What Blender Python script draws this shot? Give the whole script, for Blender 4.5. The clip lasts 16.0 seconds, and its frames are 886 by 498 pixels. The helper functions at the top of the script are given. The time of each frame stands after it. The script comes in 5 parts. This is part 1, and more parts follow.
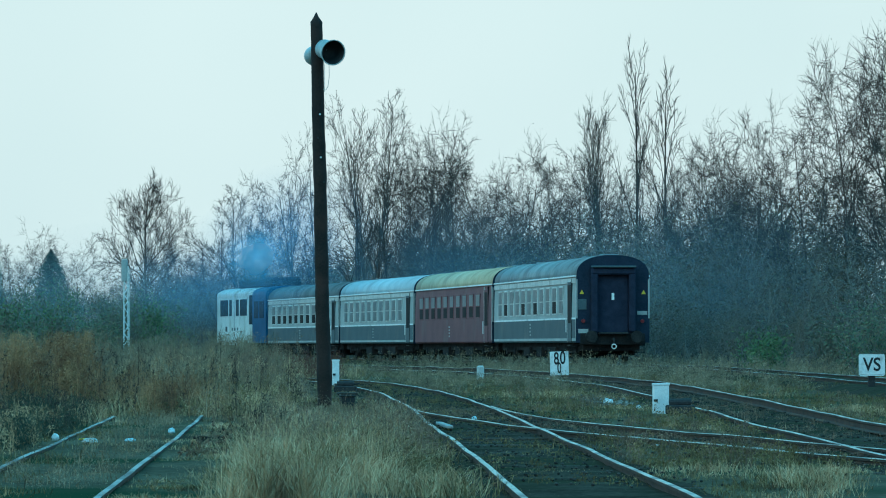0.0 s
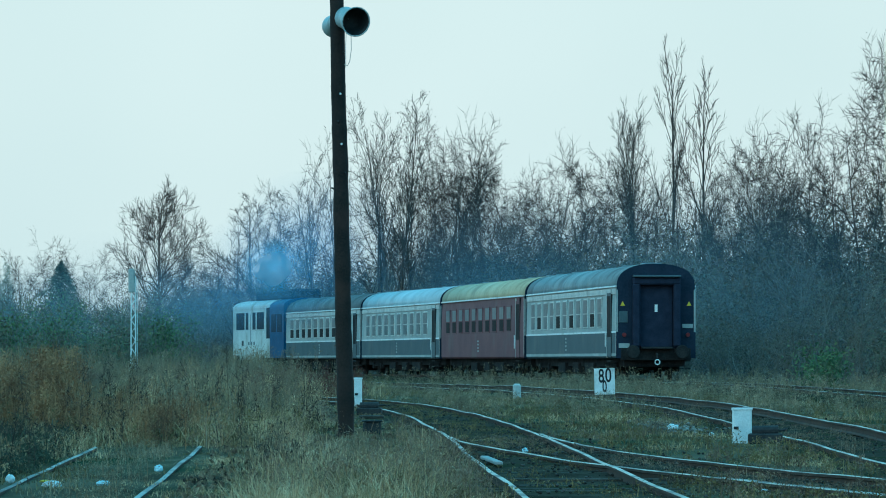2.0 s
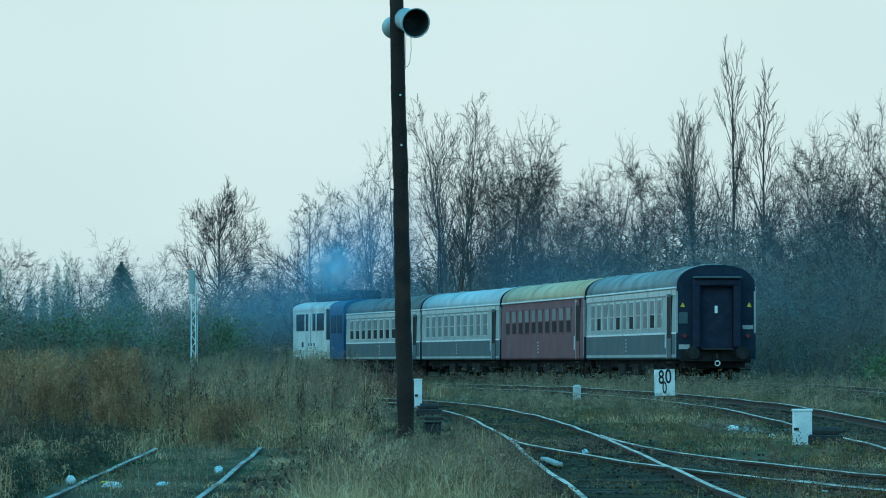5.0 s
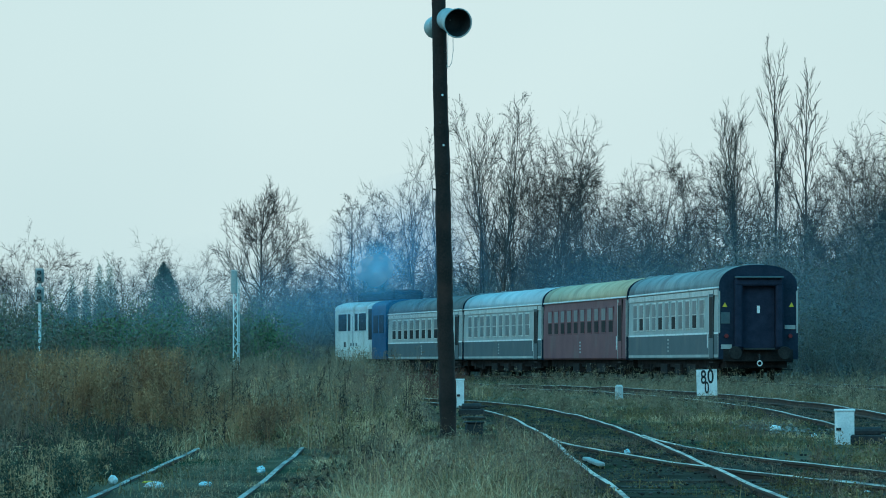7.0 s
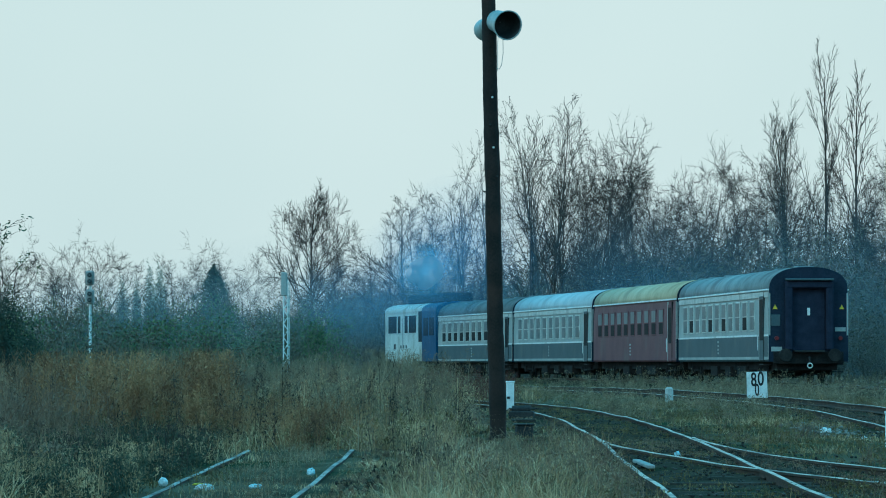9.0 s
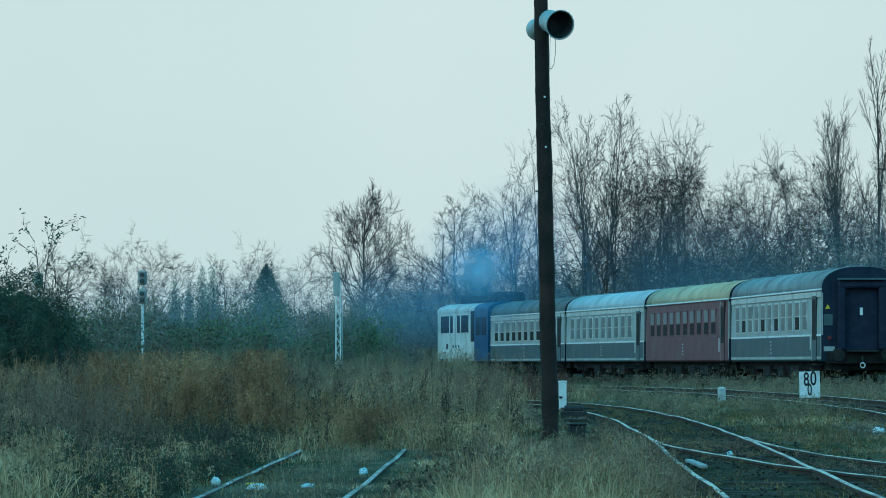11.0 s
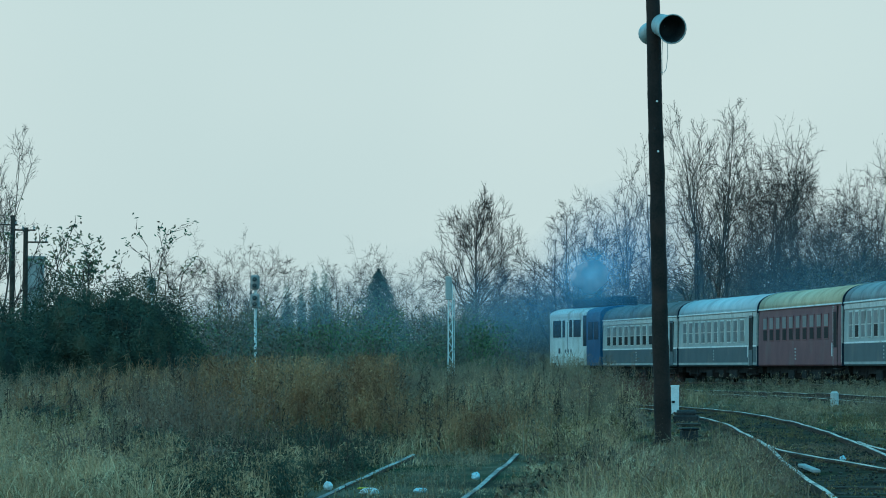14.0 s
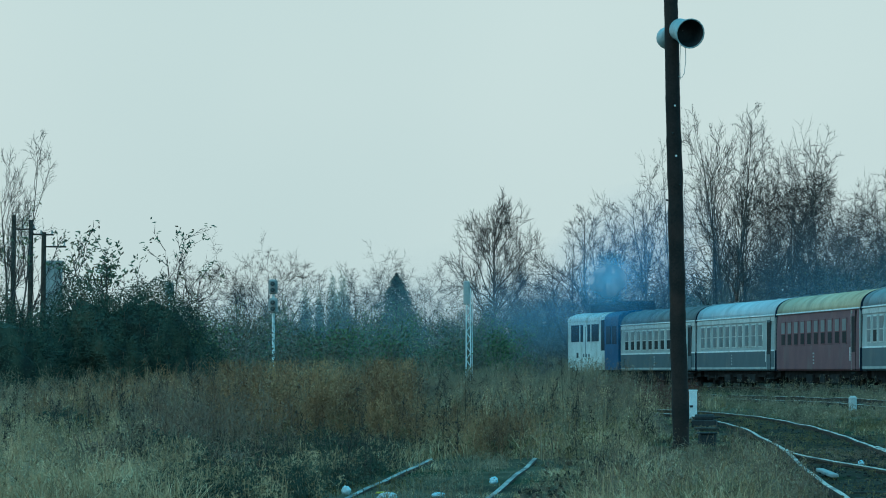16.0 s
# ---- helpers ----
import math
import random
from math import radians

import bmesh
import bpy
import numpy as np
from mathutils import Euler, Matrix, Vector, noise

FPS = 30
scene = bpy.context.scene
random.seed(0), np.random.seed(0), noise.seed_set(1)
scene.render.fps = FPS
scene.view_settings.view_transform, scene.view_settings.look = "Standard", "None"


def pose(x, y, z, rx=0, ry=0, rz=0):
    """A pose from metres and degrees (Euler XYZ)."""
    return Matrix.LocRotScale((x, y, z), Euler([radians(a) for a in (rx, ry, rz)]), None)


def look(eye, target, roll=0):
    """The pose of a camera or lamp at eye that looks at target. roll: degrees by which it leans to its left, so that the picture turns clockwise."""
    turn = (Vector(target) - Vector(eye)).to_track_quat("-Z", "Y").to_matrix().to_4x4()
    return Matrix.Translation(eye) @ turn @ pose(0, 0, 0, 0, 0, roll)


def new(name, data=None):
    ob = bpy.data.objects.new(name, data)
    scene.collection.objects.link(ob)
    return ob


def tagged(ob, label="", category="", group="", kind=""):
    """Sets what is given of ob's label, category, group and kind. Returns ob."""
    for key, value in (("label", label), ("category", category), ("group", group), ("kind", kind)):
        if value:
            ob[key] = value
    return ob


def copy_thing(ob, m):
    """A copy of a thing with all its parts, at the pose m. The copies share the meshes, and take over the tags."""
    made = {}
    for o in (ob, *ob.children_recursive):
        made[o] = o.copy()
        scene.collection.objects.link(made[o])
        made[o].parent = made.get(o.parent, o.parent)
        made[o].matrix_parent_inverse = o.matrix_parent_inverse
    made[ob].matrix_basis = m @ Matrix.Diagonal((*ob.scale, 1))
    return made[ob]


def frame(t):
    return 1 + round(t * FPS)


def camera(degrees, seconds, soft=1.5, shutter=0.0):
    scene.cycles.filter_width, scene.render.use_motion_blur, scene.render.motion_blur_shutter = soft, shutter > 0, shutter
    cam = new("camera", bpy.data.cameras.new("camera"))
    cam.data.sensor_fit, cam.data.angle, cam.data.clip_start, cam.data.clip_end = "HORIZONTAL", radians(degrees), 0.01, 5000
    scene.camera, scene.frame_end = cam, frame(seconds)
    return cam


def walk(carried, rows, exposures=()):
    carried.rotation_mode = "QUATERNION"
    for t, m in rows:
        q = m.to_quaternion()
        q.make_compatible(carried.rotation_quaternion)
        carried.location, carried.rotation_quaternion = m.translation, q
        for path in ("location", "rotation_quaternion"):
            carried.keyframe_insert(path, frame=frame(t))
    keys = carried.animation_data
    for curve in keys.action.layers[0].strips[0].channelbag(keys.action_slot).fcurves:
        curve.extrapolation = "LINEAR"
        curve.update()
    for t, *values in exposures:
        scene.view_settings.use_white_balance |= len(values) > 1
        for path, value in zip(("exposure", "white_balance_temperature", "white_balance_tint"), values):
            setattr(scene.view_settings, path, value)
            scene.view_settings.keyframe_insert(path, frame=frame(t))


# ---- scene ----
F_LENS = 10.54
cam = camera(F_LENS, 16.0, soft=1.0)
EYE_Z = 1.6
# seconds, metres back along the line of sight, slope to the side, slope upwards
PAN = [(0.0, 13.0, 0.02553, 0.01600), (0.5, 9.7, 0.02435, 0.01671), (1.0, 6.3, 0.02318, 0.01741), (1.5, 3.2, 0.02200, 0.01788),
       (2.0, 0.0, 0.02124, 0.01894), (2.5, 0.0, 0.01965, 0.01900), (3.0, 0.0, 0.01729, 0.01918), (3.5, 0.0, 0.01500, 0.01918),
       (4.0, 0.0, 0.01288, 0.01918), (6.5, 0.0, 0.00235, 0.01918), (7.0, 0.0, 0.00000, 0.01918), (7.5, 0.0, -0.00247, 0.01918),
       (8.0, 0.0, -0.00482, 0.01929), (8.5, 0.0, -0.00759, 0.01953), (9.0, 0.0, -0.01041, 0.01965), (11.5, 0.0, -0.02424, 0.01959),
       (12.0, 0.0, -0.02776, 0.01982), (12.5, 0.0, -0.03294, 0.02029), (13.0, 0.0, -0.03788, 0.02053), (13.5, 0.0, -0.04153, 0.02041),
       (14.0, 0.0, -0.04471, 0.02053), (14.5, 0.0, -0.04718, 0.02088), (15.0, 0.0, -0.04871, 0.02047), (15.5, 0.0, -0.04847, 0.02041),
       (16.0, 0.0, -0.04847, 0.02147)]
walk(cam, [(t, look((0, -back, EYE_Z), (side * 100, 100 - back, EYE_Z + up * 100))) for t, back, side, up in PAN],
     [(0.0, 0.1, 5560, -12), (4.0, 0.04, 5560, -12), (9.0, -0.03, 5600, -12), (16.0, -0.18, 5660, -12)])

# ---- world and light ----
world = bpy.data.worlds.new("overcast_sky")
scene.world = world
world.use_nodes = True
wn, wl = world.node_tree.nodes, world.node_tree.links
sky = wn.new("ShaderNodeTexSky")
sky.sky_type, sky.sun_disc = "NISHITA", False
sky.sun_elevation, sky.sun_rotation = radians(32), radians(225)
sky.dust_density, sky.air_density = 4.0, 1.5
sky_mul = wn.new("ShaderNodeMix")
sky_mul.data_type, sky_mul.blend_type = "RGBA", "MULTIPLY"
sky_mul.inputs[0].default_value = 1.0
sky_mul.inputs[7].default_value = (0.10, 0.10, 0.10, 1)
cloud = wn.new("ShaderNodeMix")
cloud.data_type = "RGBA"
cloud.inputs[0].default_value = 0.9
cloud_noise = wn.new("ShaderNodeTexNoise")
cloud_noise.inputs["Scale"].default_value = 6.0
cloud_noise.inputs["Detail"].default_value = 3
cloud_ramp = wn.new("ShaderNodeValToRGB")
cloud_ramp.color_ramp.elements[0].position, cloud_ramp.color_ramp.elements[0].color = 0.3, (0.76, 0.79, 0.79, 1)
cloud_ramp.color_ramp.elements[1].position, cloud_ramp.color_ramp.elements[1].color = 0.7, (0.87, 0.86, 0.85, 1)
high = wn.new("ShaderNodeMix")
high.data_type = "RGBA"
high.inputs[7].default_value = (0.22, 0.88, 1.34, 1)
w_co, w_sep, w_lift = wn.new("ShaderNodeTexCoord"), wn.new("ShaderNodeSeparateXYZ"), wn.new("ShaderNodeMapRange")
w_lift.inputs[1].default_value, w_lift.inputs[2].default_value = 0.085, 0.3
wl.new(w_co.outputs["Generated"], w_sep.inputs[0])
wl.new(w_sep.outputs["Z"], w_lift.inputs[0])
wl.new(w_lift.outputs[0], high.inputs[0])
wl.new(cloud_noise.outputs["Fac"], cloud_ramp.inputs[0])
wl.new(sky.outputs[0], sky_mul.inputs[6])
wl.new(sky_mul.outputs[2], cloud.inputs[6])
wl.new(cloud_ramp.outputs[0], high.inputs[6])
wl.new(high.outputs[2], cloud.inputs[7])
wl.new(cloud.outputs[2], wn["Background"].inputs["Color"])
wn["Background"].inputs["Strength"].default_value = 1.0
sun_data = bpy.data.lights.new("sun", "SUN")
sun_data.energy, sun_data.angle, sun_data.color = 0.5, radians(25), (0.78, 0.96, 1.0)
sun = new("sun", sun_data)
sun.matrix_world = look((-55, 5, 48), (0, 60, 0))

# ---- small helpers ----
def rgb(c):
    return (*c, 1.0)


def mat(name, a, b, rough=0.8, metal=0.0, scale=3.0, bump=0.0, fine=40.0, spot=None, spot_level=0.62, spec=0.3):
    """Two tones of one surface, mixed by coarse and fine noise, with stains of a third tone and fine relief."""
    m = bpy.data.materials.new(name)
    m.use_nodes = True
    n, l = m.node_tree.nodes, m.node_tree.links
    p = n["Principled BSDF"]
    co = n.new("ShaderNodeTexCoord")
    coarse, grain = n.new("ShaderNodeTexNoise"), n.new("ShaderNodeTexNoise")
    coarse.inputs["Scale"].default_value, coarse.inputs["Detail"].default_value = scale, 5
    grain.inputs["Scale"].default_value, grain.inputs["Detail"].default_value = fine, 3
    add = n.new("ShaderNodeMath")
    add.operation = "MULTIPLY_ADD"
    add.inputs[1].default_value = 0.45
    sub = n.new("ShaderNodeMath")
    sub.operation = "MULTIPLY"
    sub.inputs[1].default_value = 0.6
    ramp = n.new("ShaderNodeValToRGB")
    ramp.color_ramp.elements[0].position, ramp.color_ramp.elements[0].color = 0.38, rgb(a)
    ramp.color_ramp.elements[1].position, ramp.color_ramp.elements[1].color = 0.66, rgb(b)
    for t in (coarse, grain):
        l.new(co.outputs["Object"], t.inputs["Vector"])
    l.new(coarse.outputs["Fac"], sub.inputs[0])
    l.new(grain.outputs["Fac"], add.inputs[0])
    l.new(sub.outputs[0], add.inputs[2])
    l.new(add.outputs[0], ramp.inputs[0])
    out = ramp.outputs[0]
    if spot:
        stain = n.new("ShaderNodeTexNoise")
        stain.inputs["Scale"].default_value, stain.inputs["Detail"].default_value = scale * 0.6, 6
        l.new(co.outputs["Object"], stain.inputs["Vector"])
        level = n.new("ShaderNodeMapRange")
        level.inputs[1].default_value, level.inputs[2].default_value = spot_level - 0.08, spot_level + 0.08
        l.new(stain.outputs["Fac"], level.inputs[0])
        mx = n.new("ShaderNodeMix")
        mx.data_type = "RGBA"
        l.new(level.outputs[0], mx.inputs[0])
        l.new(out, mx.inputs[6])
        mx.inputs[7].default_value = rgb(spot)
        out = mx.outputs[2]
    l.new(out, p.inputs["Base Color"])
    p.inputs["Roughness"].default_value, p.inputs["Metallic"].default_value = rough, metal
    p.inputs["Specular IOR Level"].default_value = spec
    if bump:
        bp = n.new("ShaderNodeBump")
        bp.inputs["Strength"].default_value, bp.inputs["Distance"].default_value = bump, 0.02
        l.new(add.outputs[0], bp.inputs["Height"])
        l.new(bp.outputs[0], p.inputs["Normal"])
    return m


def leaf_mat(name, tones, rough=0.85, patchy=0.0):
    """Plant matter: each stalk, twig or leaf takes its own tone; patchy adds paler and darker stands, some metres across."""
    m = bpy.data.materials.new(name)
    m.use_nodes = True
    n, l = m.node_tree.nodes, m.node_tree.links
    p = n["Principled BSDF"]
    geo = n.new("ShaderNodeNewGeometry")
    ramp = n.new("ShaderNodeValToRGB")
    els = ramp.color_ramp.elements
    while len(els) < len(tones):
        els.new(0.5)
    for i, c in enumerate(tones):
        els[i].position, els[i].color = i / max(1, len(tones) - 1), rgb(c)
    out = ramp.outputs[0]
    if patchy:
        co, stretch, cells = n.new("ShaderNodeTexCoord"), n.new("ShaderNodeMapping"), n.new("ShaderNodeTexNoise")
        stretch.inputs["Scale"].default_value = (2.0, 0.5, 1.0)
        cells.inputs["Scale"].default_value, cells.inputs["Detail"].default_value = 1.1, 4
        level = n.new("ShaderNodeMapRange")
        level.inputs[1].default_value, level.inputs[2].default_value = 0.32, 0.68
        blend = n.new("ShaderNodeMath")
        blend.operation = "MULTIPLY_ADD"
        blend.inputs[1].default_value = patchy
        part_random = n.new("ShaderNodeMath")
        part_random.operation = "MULTIPLY"
        part_random.inputs[1].default_value = 1 - patchy
        l.new(co.outputs["Object"], stretch.inputs[0])
        l.new(stretch.outputs[0], cells.inputs["Vector"])
        l.new(cells.outputs["Fac"], level.inputs[0])
        l.new(geo.outputs["Random Per Island"], part_random.inputs[0])
        l.new(level.outputs[0], blend.inputs[0])
        l.new(part_random.outputs[0], blend.inputs[2])
        l.new(blend.outputs[0], ramp.inputs[0])
    else:
        l.new(geo.outputs["Random Per Island"], ramp.inputs[0])
    l.new(out, p.inputs["Base Color"])
    p.inputs["Roughness"].default_value = rough
    p.inputs["Specular IOR Level"].default_value = 0.2
    return m


def mesh_from(name, verts, faces, materials, smooth=False, index=None):
    me = bpy.data.meshes.new(name)
    me.from_pydata(verts, [], faces)
    for m in materials:
        me.materials.append(m)
    if index is not None:
        me.polygons.foreach_set("material_index", index)
    if smooth:
        me.polygons.foreach_set("use_smooth", [True] * len(me.polygons))
    me.update()
    return me


def part(name, bm, material, parent=None, label="", smooth=False):
    """Link a bmesh as one mesh object under a thing or a part."""
    me = bpy.data.meshes.new(name)
    bm.to_mesh(me)
    bm.free()
    me.materials.append(material)
    if smooth:
        me.polygons.foreach_set("use_smooth", [True] * len(me.polygons))
    ob = new(name, me)
    ob.parent = parent
    if label:
        ob["label"] = label
    return ob


def thing(name, m=None, label="", category="", group="", kind=""):
    ob = new(name)
    if m is not None:
        ob.matrix_basis = m
    return tagged(ob, label, category, group, kind)


def box(bm, x0, x1, y0, y1, z0, z1, bevel=0.0):
    vs = [bm.verts.new((x, y, z)) for z in (z0, z1) for y in (y0, y1) for x in (x0, x1)]
    fs = [bm.faces.new([vs[i] for i in q]) for q in ((0, 2, 3, 1), (4, 5, 7, 6), (0, 1, 5, 4), (2, 6, 7, 3), (1, 3, 7, 5), (0, 4, 6, 2))]
    if bevel:
        es = list({e for f in fs for e in f.edges})
        bmesh.ops.bevel(bm, geom=es, offset=bevel, segments=1, affect="EDGES")
    return bm


def B(*a, bevel=0.0):
    return box(bmesh.new(), *a, bevel=bevel)


def tube(bm, pts, radii, sides=8, cap=True):
    """A round bar through points, with a radius at each."""
    rings = []
    for i, p in enumerate(pts):
        p = Vector(p)
        d = (Vector(pts[min(i + 1, len(pts) - 1)]) - Vector(pts[max(i - 1, 0)])).normalized()
        u = d.orthogonal().normalized() if abs(d.z) < 0.99 else Vector((1, 0, 0))
        v = d.cross(u)
        rings.append([bm.verts.new(p + radii[i] * (u * math.cos(2 * math.pi * k / sides) + v * math.sin(2 * math.pi * k / sides))) for k in range(sides)])
    for a, b in zip(rings, rings[1:]):
        for k in range(sides):
            bm.faces.new((a[k], a[(k + 1) % sides], b[(k + 1) % sides], b[k]))
    if cap:
        bm.faces.new(rings[0][::-1])
        bm.faces.new(rings[-1])
    return bm


def T(pts, radii, sides=8, cap=True):
    return tube(bmesh.new(), pts, radii, sides, cap)


def extrude_profile(prof, y0, y1, close=True):
    """A profile in x and z, drawn out along y, with its ends closed."""
    bm = bmesh.new()
    a = [bm.verts.new((x, y0, z)) for x, z in prof]
    b = [bm.verts.new((x, y1, z)) for x, z in prof]
    n = len(prof)
    for i in range(n if close else n - 1):
        bm.faces.new((a[i], b[i], b[(i + 1) % n], a[(i + 1) % n]))
    if close:
        bm.faces.new(a)
        bm.faces.new(b[::-1])
    bmesh.ops.recalc_face_normals(bm, faces=bm.faces)
    return bm


# ---- materials ----
M_GROUND = mat("soil_with_dry_grass", (0.060, 0.048, 0.034), (0.15, 0.122, 0.083), 0.95, scale=0.35, fine=6, bump=0.6, spot=(0.035, 0.05, 0.027), spot_level=0.55, spec=0.0)
M_BALLAST = mat("dark_oily_ballast", (0.026, 0.021, 0.016), (0.088, 0.070, 0.053), 0.95, scale=0.9, fine=14, bump=0.9, spot=(0.045, 0.042, 0.025), spot_level=0.54, spec=0.0)
M_RUST = mat("rusty_rail_side", (0.035, 0.024, 0.018), (0.085, 0.05, 0.033), 0.85, scale=2, fine=25, bump=0.2)
# warm pale base imitates sky reflected off the worn, rust-spotted heads
M_RAILTOP = mat("worn_rail_head_with_sheen", (0.44, 0.34, 0.26), (0.70, 0.56, 0.45), 0.5, 0.2, scale=1.6, fine=18, spot=(0.17, 0.125, 0.095), spot_level=0.53)
M_OLDRAIL = mat("dull_rail_head", (0.26, 0.23, 0.20), (0.46, 0.41, 0.36), 0.6, 0.1, scale=1.2, fine=20, spot=(0.10, 0.07, 0.055), spot_level=0.54)
M_SLEEPER = mat("weathered_sleeper", (0.026, 0.021, 0.017), (0.085, 0.07, 0.056), 0.92, scale=3, fine=30, bump=0.6, spec=0.1)
M_POLE = mat("tarred_pole_wood", (0.011, 0.008, 0.007), (0.032, 0.020, 0.016), 0.8, scale=2.5, fine=30, bump=0.5, spot=(0.055, 0.028, 0.021))
M_HORN = mat("grey_painted_horn", (0.30, 0.36, 0.36), (0.46, 0.50, 0.49), 0.5, 0.1, scale=6, fine=50, spot=(0.2, 0.2, 0.19))
M_HORNIN = mat("dark_horn_throat", (0.012, 0.014, 0.015), (0.035, 0.037, 0.038), 0.7, scale=6)
M_WHITE = mat("chipped_white_paint", (0.62, 0.63, 0.62), (0.82, 0.82, 0.80), 0.6, scale=5, fine=40, spot=(0.35, 0.33, 0.3), spot_level=0.66)
M_BLACK = mat("black_paint", (0.012, 0.012, 0.013), (0.03, 0.03, 0.032), 0.6, scale=5)
M_IRON = mat("dark_cast_iron", (0.02, 0.02, 0.022), (0.05, 0.048, 0.046), 0.7, 0.3, scale=4, fine=30)
M_CONCRETE = mat("grey_concrete", (0.24, 0.24, 0.23), (0.40, 0.39, 0.37), 0.9, scale=3, fine=30, bump=0.3)
M_GREYHI = mat("coach_upper_grey", (0.30, 0.32, 0.31), (0.42, 0.43, 0.41), 0.5, scale=0.9, fine=12, spot=(0.5, 0.5, 0.47), spot_level=0.66, spec=0.08)
M_GREYLO = mat("coach_lower_grey", (0.07, 0.098, 0.11), (0.105, 0.135, 0.147), 0.5, scale=0.8, fine=12, spot=(0.16, 0.16, 0.15), spot_level=0.68, spec=0.08)
M_RED = mat("coach_faded_maroon", (0.135, 0.062, 0.075), (0.20, 0.095, 0.10), 0.55, scale=0.8, fine=12, spot=(0.17, 0.12, 0.12), spot_level=0.66, spec=0.08)
M_FRAME = mat("window_frame_metal", (0.45, 0.46, 0.44), (0.66, 0.66, 0.62), 0.4, 0.1, scale=2, fine=20, spot=(0.3, 0.3, 0.28), spec=0.08)
M_LINE = mat("coach_white_line", (0.72, 0.72, 0.70), (0.88, 0.87, 0.84), 0.5, scale=2, fine=20, spot=(0.52, 0.5, 0.46), spot_level=0.62)
M_NAVY = mat("coach_end_navy", (0.013, 0.021, 0.036), (0.026, 0.036, 0.058), 0.6, scale=1.5, fine=15, spot=(0.025, 0.03, 0.05), spec=0.08)
M_BELLOWS = mat("gangway_rubber", (0.016, 0.02, 0.036), (0.03, 0.036, 0.06), 0.7, scale=4, spec=0.08)
M_UNDER = mat("underframe_grime", (0.016, 0.016, 0.017), (0.042, 0.039, 0.037), 0.95, scale=2, fine=20, spec=0.08)
M_ROOF_A = mat("roof_grey", (0.20, 0.225, 0.23), (0.31, 0.33, 0.33), 0.55, scale=0.8, fine=9, spot=(0.14, 0.145, 0.15), spot_level=0.6, spec=0.08)
M_ROOF_B = mat("roof_cream", (0.46, 0.37, 0.24), (0.60, 0.49, 0.33), 0.6, scale=0.8, fine=9, spot=(0.36, 0.28, 0.18), spot_level=0.6, spec=0.08)
M_ROOF_C = mat("roof_pale_grey", (0.40, 0.46, 0.49), (0.54, 0.58, 0.60), 0.5, scale=0.8, fine=9, spot=(0.33, 0.36, 0.38), spot_level=0.62, spec=0.08)
M_ROOF_D = mat("roof_dark_grey", (0.12, 0.14, 0.15), (0.20, 0.215, 0.22), 0.6, scale=0.8, fine=9, spot=(0.09, 0.1, 0.1), spot_level=0.6, spec=0.08)
# opaque glass, its grey standing in for reflected sky
M_GLASS = mat("sky_grey_glass", (0.085, 0.115, 0.12), (0.15, 0.18, 0.185), 0.3, scale=2, fine=8, spec=0.15)
# near-black paint on solid panes stands in for the shade inside
M_DARKGLASS = mat("dark_unlit_inside", (0.006, 0.008, 0.010), (0.018, 0.02, 0.022), 0.6, scale=2, fine=8, spec=0.08)
M_YELLOW = mat("yellow_warning", (0.62, 0.45, 0.04), (0.75, 0.55, 0.06), 0.5)
M_REDLAMP = mat("red_tail_lamp", (0.12, 0.015, 0.02), (0.2, 0.03, 0.035), 0.3)
M_LOCOWHITE = mat("loco_cream_white", (0.55, 0.56, 0.53), (0.72, 0.72, 0.68), 0.5, scale=0.9, fine=12, spot=(0.38, 0.36, 0.30), spot_level=0.62, spec=0.08)
M_LOCOBLUE = mat("loco_blue", (0.02, 0.07, 0.15), (0.035, 0.105, 0.21), 0.5, scale=1, fine=12, spot=(0.04, 0.06, 0.11), spec=0.08)
# bark, brushwood and bramble tones lifted to stand in for haze
M_BARK = leaf_mat("bark_and_twigs", [(0.028, 0.026, 0.024), (0.055, 0.047, 0.043), (0.092, 0.077, 0.068)])
M_BARKPALE = leaf_mat("pale_bark", [(0.045, 0.041, 0.038), (0.08, 0.072, 0.065), (0.13, 0.117, 0.10)])
M_BRUSH = leaf_mat("brushwood", [(0.075, 0.068, 0.064), (0.14, 0.126, 0.114), (0.23, 0.2, 0.17), (0.18, 0.165, 0.135)])
M_MOUND = leaf_mat("dark_bramble_leaves", [(0.024, 0.030, 0.024), (0.042, 0.054, 0.038), (0.075, 0.085, 0.052), (0.11, 0.08, 0.055)], patchy=0.7)
M_BRAMBLE = leaf_mat("bramble_leaves", [(0.058, 0.077, 0.054), (0.098, 0.122, 0.072), (0.143, 0.156, 0.084), (0.195, 0.138, 0.084)])
M_LEAFGREEN = leaf_mat("late_green_leaves", [(0.058, 0.086, 0.041), (0.098, 0.130, 0.056), (0.156, 0.172, 0.072)])
# needle tones lightened, distance haze put into the colour
M_CONIFER = leaf_mat("conifer_needles", [(0.06, 0.07, 0.058), (0.10, 0.112, 0.085), (0.15, 0.155, 0.115)])
M_STRAW = leaf_mat("dry_straw", [(0.130, 0.079, 0.045), (0.324, 0.218, 0.118), (0.545, 0.375, 0.207), (0.805, 0.572, 0.347)], patchy=0.7)
# leaf tones paled so that distance haze is in the colour
M_HAZELEAF = leaf_mat("haze_paled_far_leaves", [(0.19, 0.195, 0.15), (0.27, 0.275, 0.21), (0.36, 0.35, 0.27)])
M_GRASS = leaf_mat("dull_green_grass", [(0.062, 0.038, 0.022), (0.117, 0.088, 0.039), (0.207, 0.153, 0.067), (0.469, 0.313, 0.162)], patchy=0.7)
